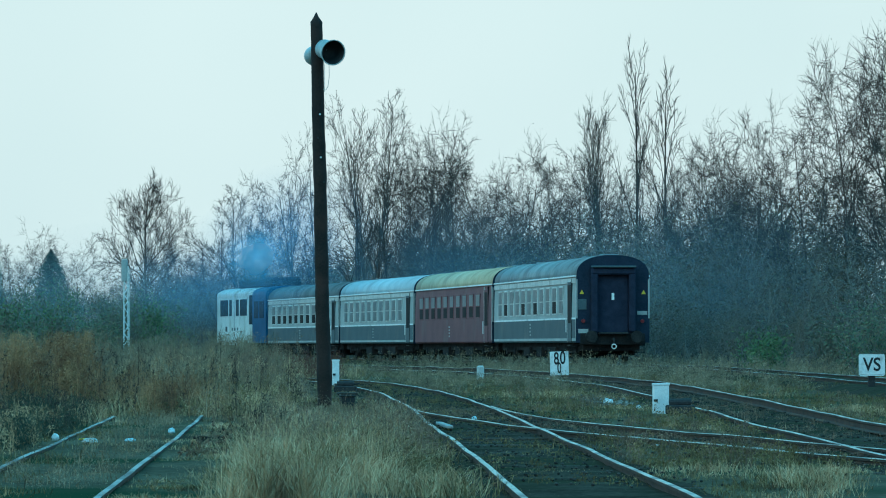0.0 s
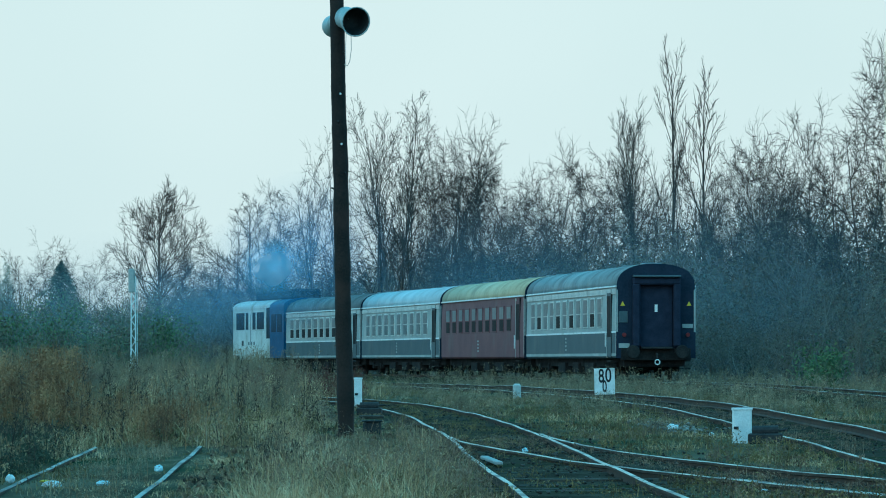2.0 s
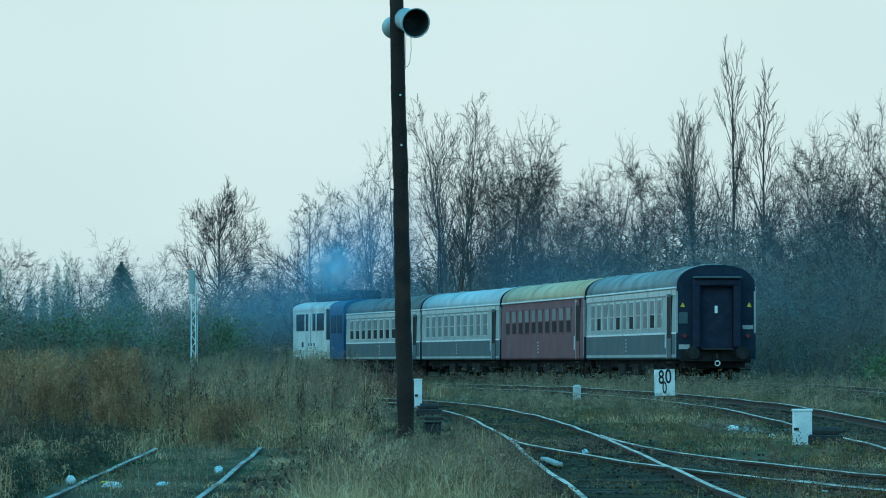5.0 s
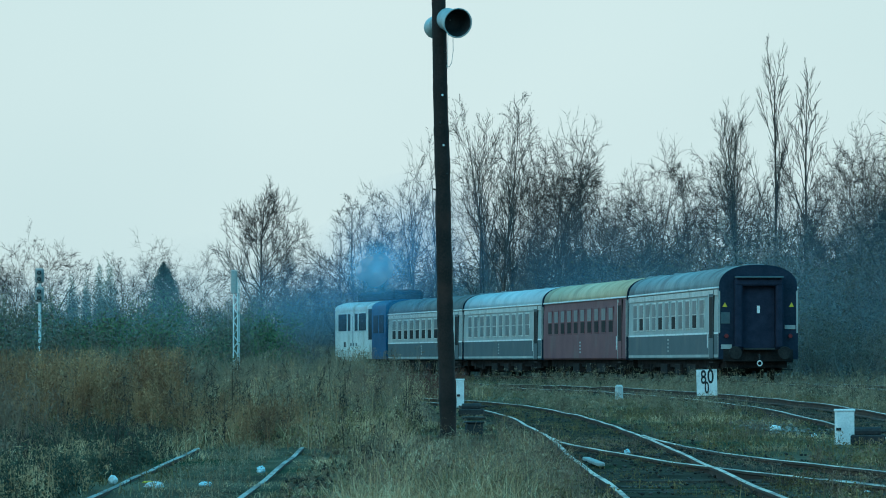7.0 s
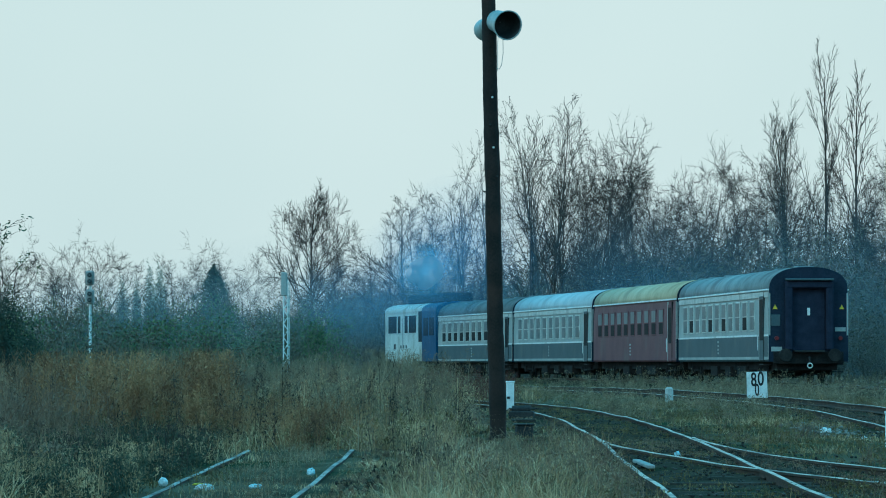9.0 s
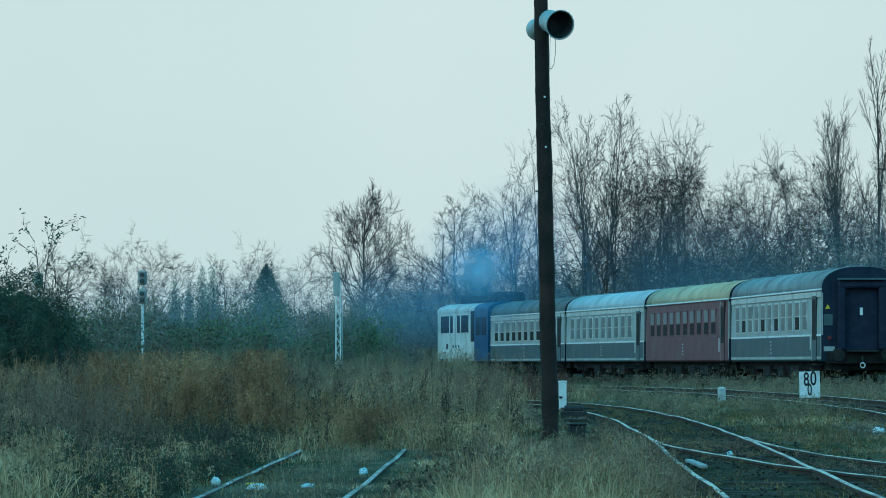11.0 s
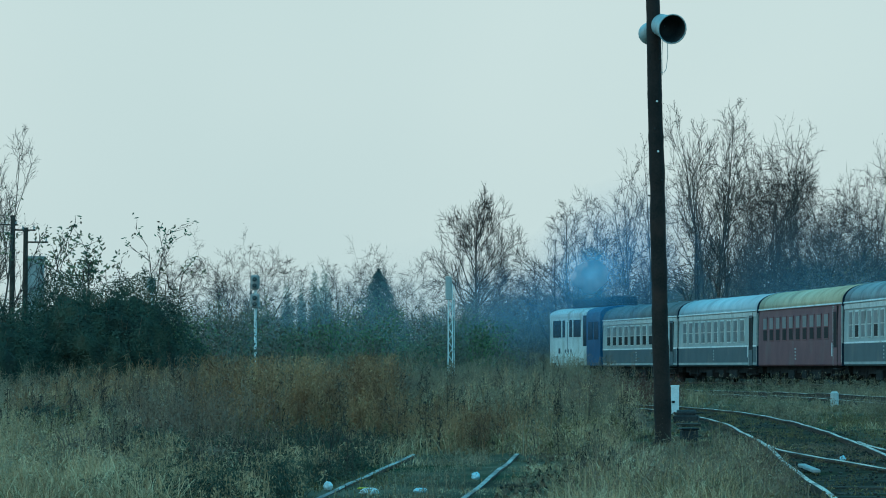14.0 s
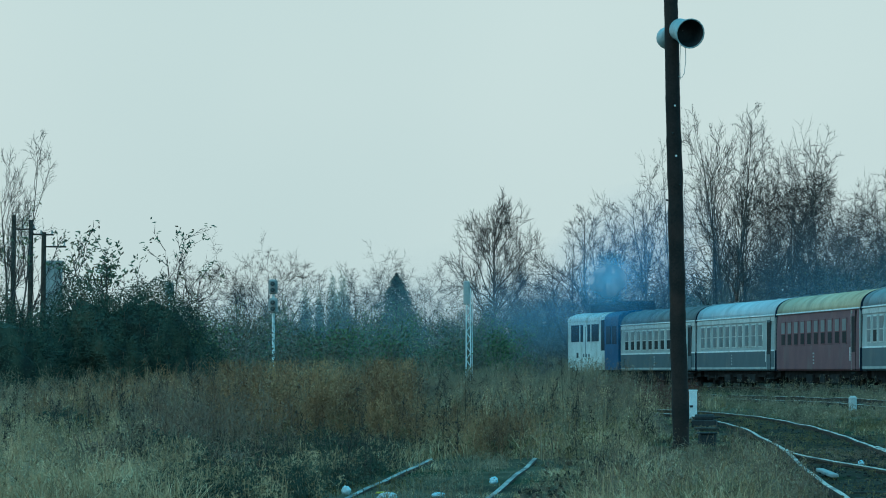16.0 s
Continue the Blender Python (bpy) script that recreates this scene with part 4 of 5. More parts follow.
# kind, sideways slope, slope up to the top, distance, crown width
WOOD = [("egg", -0.0373, 0.0325, 330, 6.2),
        ("spreading", -0.0205, 0.0262, 296, 7.0), ("upright", -0.0158, 0.0305, 284, 5.4), ("spreading", -0.0095, 0.0325, 278, 7.0), ("upright", -0.0040, 0.0420, 268, 4.6),
        ("upright", 0.0075, 0.0512, 257, 5.4), ("upright", 0.0112, 0.0500, 260, 4.4), ("upright", 0.0185, 0.0458, 254, 5.0), ("spreading", 0.0140, 0.0375, 250, 7.0),
        ("spreading", 0.0245, 0.0392, 250, 7.4), ("spreading", 0.0318, 0.0418, 246, 8.6), ("spreading", 0.0402, 0.0385, 242, 8.2), ("spreading", 0.0492, 0.0342, 240, 6.8),
        ("spreading", 0.0562, 0.0362, 242, 6.4), ("oval", 0.0625, 0.0488, 258, 3.0), ("poplar", 0.0695, 0.0636, 257, 2.6), ("poplar", 0.0768, 0.0575, 255, 3.6),
        ("spreading", 0.0690, 0.0350, 238, 6.2), ("spreading", 0.0750, 0.0372, 234, 6.0), ("spreading", 0.0860, 0.0385, 222, 6.0), ("spreading", 0.0445, 0.0350, 246, 6.0), ("spreading", 0.0280, 0.0380, 252, 6.0), ("spreading", 0.0815, 0.0398, 228, 7.0), ("spreading", 0.0900, 0.0408, 216, 7.0),
        ("spreading", 0.0985, 0.0415, 203, 6.6), ("spreading", 0.1065, 0.0490, 194, 7.0), ("spreading", 0.1150, 0.0560, 190, 7.4), ("spreading", 0.1240, 0.0610, 186, 7.4), ("spreading", 0.1340, 0.0660, 182, 7.6), ("spreading", 0.1440, 0.0680, 178, 7.6),
        ("spreading", -0.0530, 0.0188, 385, 7.6), ("spreading", -0.0650, 0.0182, 380, 7.4), ("spreading", -0.0590, 0.0172, 372, 6.4), ("spreading", -0.0300, 0.0180, 330, 5.6), ("spreading", -0.0460, 0.0158, 350, 5.6),
        ("spreading", -0.0905, 0.0198, 305, 7.0), ("spreading", -0.0850, 0.0200, 300, 6.0), ("spreading", -0.1010, 0.0185, 320, 6.4),
        ("upright", -0.1405, 0.0460, 170, 3.0)]
for i, (kind, side, up, dist, width) in enumerate(WOOD):
    x = side * dist
    tree(kind, i, x, dist, (1.6 + up * dist - ground_z(x, dist)) * (1.05 if kind == "spreading" else 1.0), i * 77, width)

# brushwood in ragged rows behind the train and on towards the far left
rng = random.Random(71)
for row, (off, hh) in enumerate(((5.4, 3.6), (8.5, 5.2), (12.0, 6.8), (16.5, 7.6))):
    y = 132.0 + row * 3
    while y < 345:
        x = train_x(y) + off + rng.uniform(-1.0, 1.0) + (2.0 if y < 165 else 0)
        if -0.16 < x / (y + 13) and x / y < 0.155:
            h = hh * (0.72 if y < 185 else 1.0) * rng.uniform(0.75, 1.2)
            tree("scrub", rng.randrange(4), x, y, h, rng.uniform(0, 360), h * rng.uniform(1.1, 1.5))
        y += rng.uniform(4.6, 7.0) if row else rng.uniform(4.4, 6.4)
for i in range(46):
    b = -8.2 + 7.0 * i / 45 + rng.uniform(-0.1, 0.1)
    d = rng.uniform(285, 345)
    h = rng.uniform(5.0, 7.0) if b > -2.6 else rng.uniform(3.4, 5.4)
    tree("scrub", rng.randrange(4), d * math.tan(radians(b)), d, h, rng.uniform(0, 360), h * 1.3)


# ---- things on the left ----
def colour_signal(x, y, top, heads, label):
    z0 = ground_z(x, y)
    t = thing("railway_signal", pose(x, y, z0, 0, 0, 0), label, "railway signal", "colour-light signals")
    top -= z0
    part("mast", T([(0, 0.16, -0.2), (0, 0.16, top - 0.1)], [0.065, 0.055], 10), M_WHITE, t, "pale tubular mast")
    for k in range(heads):
        z1 = top - k * 0.78
        # pale grey in place of black puts distance haze into the heads
        h = part("head", B(-0.19, 0.19, -0.08, 0.1, z1 - 0.62, z1, bevel=0.06), M_CONCRETE, t, "signal head paled to grey for haze")
        for dz in (0.18, 0.44):
            part("hood", T([(0, -0.08, z1 - dz), (0, -0.26, z1 - dz - 0.01)], [0.085, 0.09], 12), M_BLACK, h)
            part("lens", T([(0, -0.085, z1 - dz), (0, -0.27, z1 - dz)], [0.05, 0.05], 10), M_GLASS, h)
    part("foot", B(-0.2, 0.2, -0.05, 0.36, -0.2, 0.12, bevel=0.02), M_CONCRETE, t)
    return t


colour_signal(-16.8, 200, 4.63, 2, "two-headed colour-light signal on a pale mast")
colour_signal(-22.2, 210, 4.66, 1, "single-headed colour-light signal above the bramble")


def lattice_mast(x, y, top):
    z0 = ground_z(x, y)
    t = thing("lattice_mast", pose(x, y, z0), "slim whitewashed lattice mast with a dark box on top", "mast")
    top -= z0
    for sx in (-1, 1):
        for sy in (-1, 1):
            part("leg", T([(sx * 0.095, sy * 0.08, -0.2), (sx * 0.08, sy * 0.07, top - 0.3)], [0.026, 0.022], 6), M_WHITE, t)
    n = 15
    for k in range(n):
        za, zb = 0.1 + (top - 0.5) * k / n, 0.1 + (top - 0.5) * (k + 1) / n
        s = 1 if k % 2 else -1
        for sy in (-0.09, 0.09):
            part("brace", T([(-s * 0.088, sy, za), (s * 0.088, sy, zb)], [0.016, 0.016], 5), M_WHITE, t)
    part("box", B(-0.20, 0.06, -0.12, 0.12, top - 0.95, top, bevel=0.04), M_GREYHI, t, "grey box on the mast")
    part("ladder_rail", T([(0.15, 0.1, 0.0), (0.15, 0.1, top - 0.4)], [0.013, 0.013], 5), M_WHITE, t)
    return t


lattice_mast(-8.2, 190, 4.42)


def utility_pole(x, y, top, label):
    z0 = ground_z(x, y)
    t = thing("utility_pole", pose(x, y, z0, 0, 0.6, 0), label, "utility pole", "utility poles")
    part("shaft", T([(0, 0, -0.2), (0, 0, top - z0)], [0.17, 0.13], 10), M_SLEEPER, t)
    for dz in (0.85,):
        a = part("crossarm", B(-0.12, 1.25, -0.05, 0.05, top - z0 - dz, top - z0 - dz + 0.09), M_SLEEPER, t)
        for xx in (0.55, 1.15):
            part("insulator", T([(xx, 0, top - z0 - dz + 0.08), (xx, 0, top - z0 - dz + 0.3)], [0.05, 0.035], 8), M_GREYHI, a)
    return t


utility_pole(-35.15, 260, 8.8, "dark wooden utility pole with one crossarm")
utility_pole(-35.1, 265, 8.25, "dark wooden utility pole beside a taller one")
utility_pole(-37.2, 268, 9.3, "dark wooden utility pole among bare branches")
tower = thing("brick_chimney", pose(-36.4, 280, -0.6), "square grey rendered chimney with a flat cap", "chimney")
part("shaft", B(-0.46, 0.46, -0.46, 0.46, -0.2, 7.35, bevel=0.03), M_CONCRETE, tower)
part("cap", B(-0.54, 0.54, -0.54, 0.54, 7.35, 7.55, bevel=0.02), M_CONCRETE, tower)


def leaf_cloud(rng, centre, radii, count, size, shell=0.55, seed=0.0):
    """Leaves strewn through a dome, thicker towards its uneven skin."""
    verts, faces = [], []
    for _ in range(count):
        d = Vector((rng.gauss(0, 1), rng.gauss(0, 1), abs(rng.gauss(0, 1)))).normalized()
        k = shell + (1 - shell) * rng.random() ** 0.6
        k *= 1 + 0.28 * noise.noise(d * 2.6 + Vector((seed, 0, 0))) + 0.12 * noise.noise(d * 7)
        c = Vector(centre) + Vector((d.x * radii[0], d.y * radii[1], d.z * radii[2])) * k
        u = Vector((rng.gauss(0, 1), rng.gauss(0, 1), rng.gauss(0, 0.7))).normalized()
        v = u.orthogonal().normalized()
        s = size * rng.uniform(0.6, 1.4)
        b = len(verts)
        for q in (c - u * s, c - v * s * 0.5, c + u * s, c + v * s * 0.5):
            verts.append((q.x, q.y, q.z))
        faces.append((b, b + 1, b + 2, b + 3))
    return verts, faces


def dome_mesh(name, radii, material, seed, n=28):
    bm = bmesh.new()
    bmesh.ops.create_icosphere(bm, subdivisions=4, radius=1)
    for v in bm.verts:
        d = v.co.normalized()
        k = 1 + 0.28 * noise.noise(d * 2.6 + Vector((seed, 0, 0))) + 0.12 * noise.noise(d * 7)
        v.co = Vector((d.x * radii[0] * k, d.y * radii[1] * k, max(-0.3, d.z * radii[2] * k)))
    me = bpy.data.meshes.new(name)
    bm.to_mesh(me)
    bm.free()
    me.materials.append(material)
    return me


def bush(x, y, radii, count, size, material, label, seed, name="bush", canes=0):
    t = thing(name, pose(x, y, ground_z(x, y)), label, "bush", "bushes")
    core = new("core", dome_mesh("core", [r * 0.8 for r in radii], material, seed))
    core.parent = t
    rng = random.Random(seed)
    vs, fs = leaf_cloud(rng, (0, 0, 0), radii, count, size, 0.74, seed)
    ob = new("foliage", mesh_from("foliage", vs, fs, [material]))
    ob.parent, ob["kind"] = t, "stuff"
    if canes:
        bm = bmesh.new()
        for _ in range(canes):
            a = rng.uniform(0, 2 * math.pi)
            r = rng.uniform(0.3, 0.95)
            p = Vector((math.cos(a) * r * radii[0], math.sin(a) * r * radii[1], math.sqrt(max(0.02, 1 - r * r)) * radii[2] * 0.95))
            q = p + Vector((math.cos(a) * 0.2, math.sin(a) * 0.2, rng.uniform(0.1, 0.3)))
            tube(bm, [p, (p + q) / 2 + Vector((0, 0, 0.12)), q], [0.005, 0.004, 0.002], 3, cap=False)
        part("cane_tangle", bm, M_DARKWEED, t)["kind"] = "stuff"
    return t


bush(-16.6, 141, (3.6, 3.2, 3.6), 60000, 0.036, M_MOUND, "great dark mound of brambles", 4, "bramble_mound", 220)
bush(-21.0, 138, (4.0, 3.0, 3.4), 36000, 0.036, M_MOUND, "dark bramble mound running on beside another", 8, "bramble_mound", 120)
bush(-6.1, 101, (0.62, 0.6, 1.15), 3600, 0.04, M_MOUND, "dark twiggy bush among russet weeds", 6, canes=90)
bush(-5.4, 103, (0.45, 0.5, 0.9), 1800, 0.04, M_DARKWEED, "dry brown bush among tall weeds", 7, canes=60)
bush(-9.2, 96, (0.55, 0.5, 0.85), 2200, 0.035, M_BRAMBLE, "low green bush among russet stalks", 25, canes=40)
bush(-0.5, 92.0, (0.45, 0.7, 0.42), 1500, 0.03, M_DARKWEED, "small dry tangle in the grass", 24)


def hedge_bush(side, y, width, h, seed, material, label):
    """A loose shrub: leaning stems with small leaves all the way up, the sky showing between."""
    rng = random.Random(seed)
    x = side * y
    t = thing("shrub", pose(x, y, ground_z(x, y)), label, "shrub", "loose shrubs before the wood")
    spec = habit((6, 4, 4), (34, 38, 40), (0.42, 0.46, 0.5), (0.1, 0.15, 0.1), stems=7, splay=0.30, foot=0.10 * width / h, height=1.0, radius=0.010, twig=0.0022, wander=0.16, lift=0.05)
    trunk, crown, tips = grow(seed, spec)
    k = 1 / sorted(q.z for q in tips)[int(len(tips) * 0.985)]
    side_r = sorted(math.hypot(q.x, q.y) for q in tips)[int(len(tips) * 0.85)]
    sx = width / (2 * side_r)
    scaled = [Vector((q.x * sx, q.y * sx, q.z * k * h)) for q in tips]
    for nm, (vs, fs) in (("stem", trunk), ("crown", crown)):
        ob = new(nm, mesh_from(nm, [(p * sx, q * sx, r * k * h) for p, q, r in vs], fs, [M_BRUSH]))
        ob.parent, ob["kind"] = t, "stuff"
    vs, fs = leaves(scaled, 0.06, int(900 * width), rng, 0.22)
    ob = new("leaves", mesh_from("leaves", vs, fs, [material]))
    ob.parent, ob["kind"] = t, "stuff"


for i, (side, y, width, h) in enumerate(((-0.0985, 165, 3.0, 2.6), (-0.0905, 172, 3.0, 3.0), (-0.0830, 178, 3.2, 2.4), (-0.0750, 170, 3.0, 2.2), (-0.0675, 176, 3.2, 2.6), (-0.0600, 180, 3.0, 2.3),
                                         (-0.0530, 186, 3.2, 2.5), (-0.0450, 205, 3.4, 2.7), (-0.0375, 212, 3.4, 2.9), (-0.0365, 226, 3.0, 2.4),
                                         (-0.0870, 205, 4.0, 3.6), (-0.0720, 208, 4.0, 3.4), (-0.0580, 214, 4.0, 3.6), (-0.1060, 195, 4.0, 3.6), (-0.0480, 240, 4.5, 3.6), (-0.0420, 262, 4.5, 3.6), (-0.0640, 245, 4.5, 3.8),
                                         (-0.0800, 250, 4.5, 4.0), (0.1290, 139, 3.0, 2.2), (0.1350, 150, 3.6, 2.6), (0.1030, 152, 2.2, 1.3), (0.1150, 156, 2.6, 1.8), (0.1440, 160, 3.6, 3.0))):
    hedge_bush(side, y, width, h, 300 + i, (M_LEAFGREEN, M_WITHERED, M_BRAMBLE, M_WITHERED)[i % 4], ("loose shrub still in green leaf", "loose twiggy shrub with brown withered leaves", "loose shrub with dull green leaves", "loose twiggy shrub with brown withered leaves")[i % 4])
bush(-4.6, 205, (1.6, 1.0, 0.45), 3500, 0.04, M_LEAFGREEN, "green bush in front of the locomotive", 15)


def conifer(x, y, h, seed, label):
    t = thing("conifer", pose(x, y, ground_z(x, y)), label, "tree", "evergreen trees")
    rng = random.Random(seed)
    part("trunk", T([(0, 0, -0.2), (0, 0, h * 0.9)], [0.16, 0.02], 8), M_BARK, t)
    verts, faces = [], []
    for _ in range(5200):
        f = rng.random() ** 1.2
        a = rng.uniform(0, 2 * math.pi)
        r = (1 - f) ** 0.9 * h * 0.50 * rng.random() ** 0.5 * (0.9 + 0.18 * math.cos(f * 60)) * (1 + 1.0 * noise.noise((math.cos(a) * 2, math.sin(a) * 2, f * 16 + seed)))
        c = Vector((math.cos(a) * r, math.sin(a) * r, h * (0.05 + 0.95 * f) - 0.18 * r))
        u = Vector((math.cos(a) + rng.gauss(0, 0.5), math.sin(a) + rng.gauss(0, 0.5), rng.gauss(-0.1, 0.5))).normalized() * 0.13
        v = u.orthogonal().normalized() * 0.05
        b = len(verts)
        for q in (c - u, c - v, c + u, c + v):
            verts.append((q.x, q.y, q.z))
        faces.append((b, b + 1, b + 2, b + 3))
    ob = new("crown", mesh_from("crown", verts, faces, [M_CONIFER]))
    ob.parent, ob["kind"] = t, "stuff"


conifer(-19.2, 330, 7.6, 1, "spruce in the far wood, its needles lightened for haze")


def column_tree(x, y, h, w, seed):
    t = thing("columnar_tree", pose(x, y, ground_z(x, y)), "distant narrow tree still in leaf, its colour paled for haze", "tree", "far columnar trees")
    rng = random.Random(seed)
    part("trunk", T([(0, 0, -0.2), (0, 0, h * 0.8)], [0.15, 0.03], 7), M_BARKPALE, t)
    verts, faces = leaf_cloud(rng, (0, 0, h * 0.12), (w, w, h * 0.88), 9000, 0.07, 0.15)
    ob = new("crown", mesh_from("crown", verts, faces, [M_HAZELEAF]))
    ob.parent, ob["kind"] = t, "stuff"


for i, (side, y, h, w) in enumerate(((-0.0771, 430, 7.6, 0.85), (-0.0714, 420, 8.6, 0.75), (-0.0692, 418, 8.8, 0.85), (-0.0742, 425, 7.4, 0.55))):
    column_tree(side * y, y, h, w, i)


# shrubs with a few hanging leaves
def leafy_shrub(x, y, h, seed, wide):
    spec = dict(SCRUB, n=(7, 5, 3), stems=5, splay=0.33, height=h, radius=0.045, wander=0.08, lift=0.05, angle=(30, 32, 35), twig=0.016)
    t = thing("leafy_shrub", pose(x, y, ground_z(x, y)) @ Matrix.Diagonal((wide, wide, 1, 1)), "tall arching shrub with withered hanging leaves", "shrub", "leafy shrubs")
    trunk, crown, tips = grow(seed, spec)
    k = h / max(v[2] for v in crown[0])
    for nm, (vs, fs) in (("stem", trunk), ("crown", crown)):
        ob = new(nm, mesh_from(nm, [(a * k, b * k, c * k) for a, b, c in vs], fs, [M_BARK]))
        ob.parent, ob["kind"] = t, "stuff"
    vs, fs = leaves([q * k for q in tips if q.z * k > h * 0.68], 0.07, 420, random.Random(seed), 0.06)
    ob = new("leaves", mesh_from("leaves", vs, fs, [M_BRAMBLE]))
    ob.parent, ob["kind"] = t, "stuff"


leafy_shrub(-18.6, 151, 5.5, 101, 1.2)
leafy_shrub(-17.0, 150, 5.8, 102, 1.2)
leafy_shrub(-21.6, 149, 6.2, 104, 1.0)

# ---- loose things by the rails ----
block = part("concrete_beam", B(-0.05, 0.05, -1.5, 1.5, 0.0, 0.045, bevel=0.01), M_CONCRETE, None)
block.matrix_basis = pose(1.91, 61.0, RAIL - 0.05, 0, 0, 1.8)
tagged(block, "pale concrete beam lying beside the running rail", "block")
guard = new("guard_rail", rail_mesh([p for p in LINE_BRANCH if 44 < p.y < 54], 0.62, M_OLDRAIL, -0.01))
tagged(guard, "short rusty check rail inside the branch rails", "rail", kind="structure")


def litter(name, x, y, material, label, w, h, seed, rz):
    """A crumpled bottle or bag."""
    bm = bmesh.new()
    bmesh.ops.create_icosphere(bm, subdivisions=3, radius=1)
    for v in bm.verts:
        d = v.co.normalized()
        k = 1 + 0.35 * noise.noise(d * 2.1 + Vector((seed, 3, 1))) + 0.12 * noise.noise(d * 6)
        v.co = Vector((d.x * w * k, d.y * h * k, max(-h * 0.8, d.z * h * k))) * 0.68
    ob = part(name, bm, material, None, smooth=True)
    ob.matrix_basis = pose(x, y, ground_z(x, y) + h * 0.8, 0, 0, rz)
    return tagged(ob, label, "litter", "litter between the rails")


M_BAGBLUE = mat("pale_blue_plastic", (0.35, 0.55, 0.62), (0.6, 0.74, 0.78), 0.35, scale=8)
M_BAGWHITE = mat("dirty_white_plastic", (0.5, 0.55, 0.55), (0.75, 0.78, 0.77), 0.4, scale=8)
litter("plastic_bag", -2.18, 57.6, M_BAGBLUE, "crumpled pale blue plastic bag on the rail", 0.075, 0.07, 1, 10)
litter("plastic_bottle", -2.55, 51.6, M_BAGBLUE, "flattened pale plastic bottle in the grass", 0.11, 0.045, 2, 15)
litter("plastic_bag", -3.05, 50.8, M_BAGWHITE, "torn white plastic bag between sunken rails", 0.16, 0.06, 3, 30)
litter("plastic_bag", -3.6, 52.4, M_BAGWHITE, "torn white plastic bag beside a sunken rail", 0.07, 0.08, 4, 60)
litter("paper_scrap", -3.25, 53.0, M_YELLOW, "faded yellow scrap between sunken rails", 0.12, 0.02, 5, 40)
litter("plastic_bag", 5.85, 84.5, M_BAGWHITE, "crumpled white bag by the loop rails", 0.15, 0.09, 6, 0)
litter("paper_scrap", 6.1, 79.0, M_BAGWHITE, "white scraps by the loop rails", 0.1, 0.05, 7, 50)
litter("paper_scrap", 4.45, 50.4, M_BAGWHITE, "white scrap beside the branch rails", 0.08, 0.03, 8, 50)
litter("plastic_bag", 2.55, 66.5, M_BAGBLUE, "pale bag caught in the turnout", 0.06, 0.06, 9, 20)

# stones lying in the six-foot
rng = random.Random(9)
stone_shapes = []
for k in range(4):
    bm = bmesh.new()
    bmesh.ops.create_icosphere(bm, subdivisions=1, radius=1)
    for v in bm.verts:
        v.co *= 1 + 0.4 * noise.noise(v.co * 1.7 + Vector((k * 5, 0, 0)))
    stone_shapes.append(([tuple(v.co) for v in bm.verts], [tuple(v.index for v in f.verts) for f in bm.faces]))
    bm.free()
sv, sf = [], []
for i in range(6500):
    ln = (LINE_MAIN, LINE_LOOP, LINE_BRANCH)[i % 3]
    p = ln[rng.randrange(len(ln))]
    if not 34 < p.y < 140:
        continue
    x, y = p.x + rng.gauss(0, 0.85), p.y + rng.uniform(-0.6, 0.6)
    s = rng.uniform(0.010, 0.028)
    vs, fs = stone_shapes[i % 4]
    b = len(sv)
    z = ground_z(x, y) + 0.035
    sv += [(x + a * s, y + c * s, z + d * s * 0.7) for a, c, d in vs]
    sf += [tuple(q + b for q in f) for f in fs]
M_STONE = leaf_mat("ballast_stones", [(0.018, 0.015, 0.012), (0.042, 0.035, 0.029), (0.085, 0.074, 0.064)], 0.9)
tagged(new("ballast_stones", mesh_from("ballast_stones", sv, sf, [M_STONE])), "loose grey ballast stones between the rails", "stones", kind="stuff")

sv, sf = [], []
for i in range(240):
    x, y, s = 6.0 + rng.gauss(0, 0.26), 87 + rng.gauss(0, 3.0), rng.uniform(0.015, 0.045)
    vs, fs = stone_shapes[i % 4]
    b = len(sv)
    z = ground_z(x, y) + 0.03
    sv += [(x + a * s, y + c * s, z + d * s * 0.7) for a, c, d in vs]
    sf += [tuple(q + b for q in f) for f in fs]
M_RUBBLE = leaf_mat("pale_rubble", [(0.09, 0.08, 0.07), (0.16, 0.145, 0.125), (0.30, 0.27, 0.235)], 0.9)
tagged(new("pale_rubble", mesh_from("pale_rubble", sv, sf, [M_RUBBLE])), "heap of pale broken stones beside the loop", "stones", kind="stuff")

# ---- smoke over the locomotive ----
M_SMOKE = bpy.data.materials.new("blue_exhaust_smoke")
M_SMOKE.use_nodes = True
sn, sl_ = M_SMOKE.node_tree.nodes, M_SMOKE.node_tree.links
sn.remove(sn["Principled BSDF"])
sco, sgrad, snoise = sn.new("ShaderNodeTexCoord"), sn.new("ShaderNodeTexGradient"), sn.new("ShaderNodeTexNoise")
smap = sn.new("ShaderNodeMapping")
smap.inputs["Scale"].default_value = (1, 0, 1)
sgrad.gradient_type = "SPHERICAL"
snoise.inputs["Scale"].default_value, snoise.inputs["Detail"].default_value = 1.6, 4
smul, smul2, srough = sn.new("ShaderNodeMath"), sn.new("ShaderNodeMath"), sn.new("ShaderNodeMapRange")
smul.operation = smul2.operation = "MULTIPLY"
srough.inputs[1].default_value, srough.inputs[2].default_value, srough.inputs[3].default_value, srough.inputs[4].default_value = 0.3, 0.7, 0.7, 1.0
smul2.inputs[1].default_value = 0.9
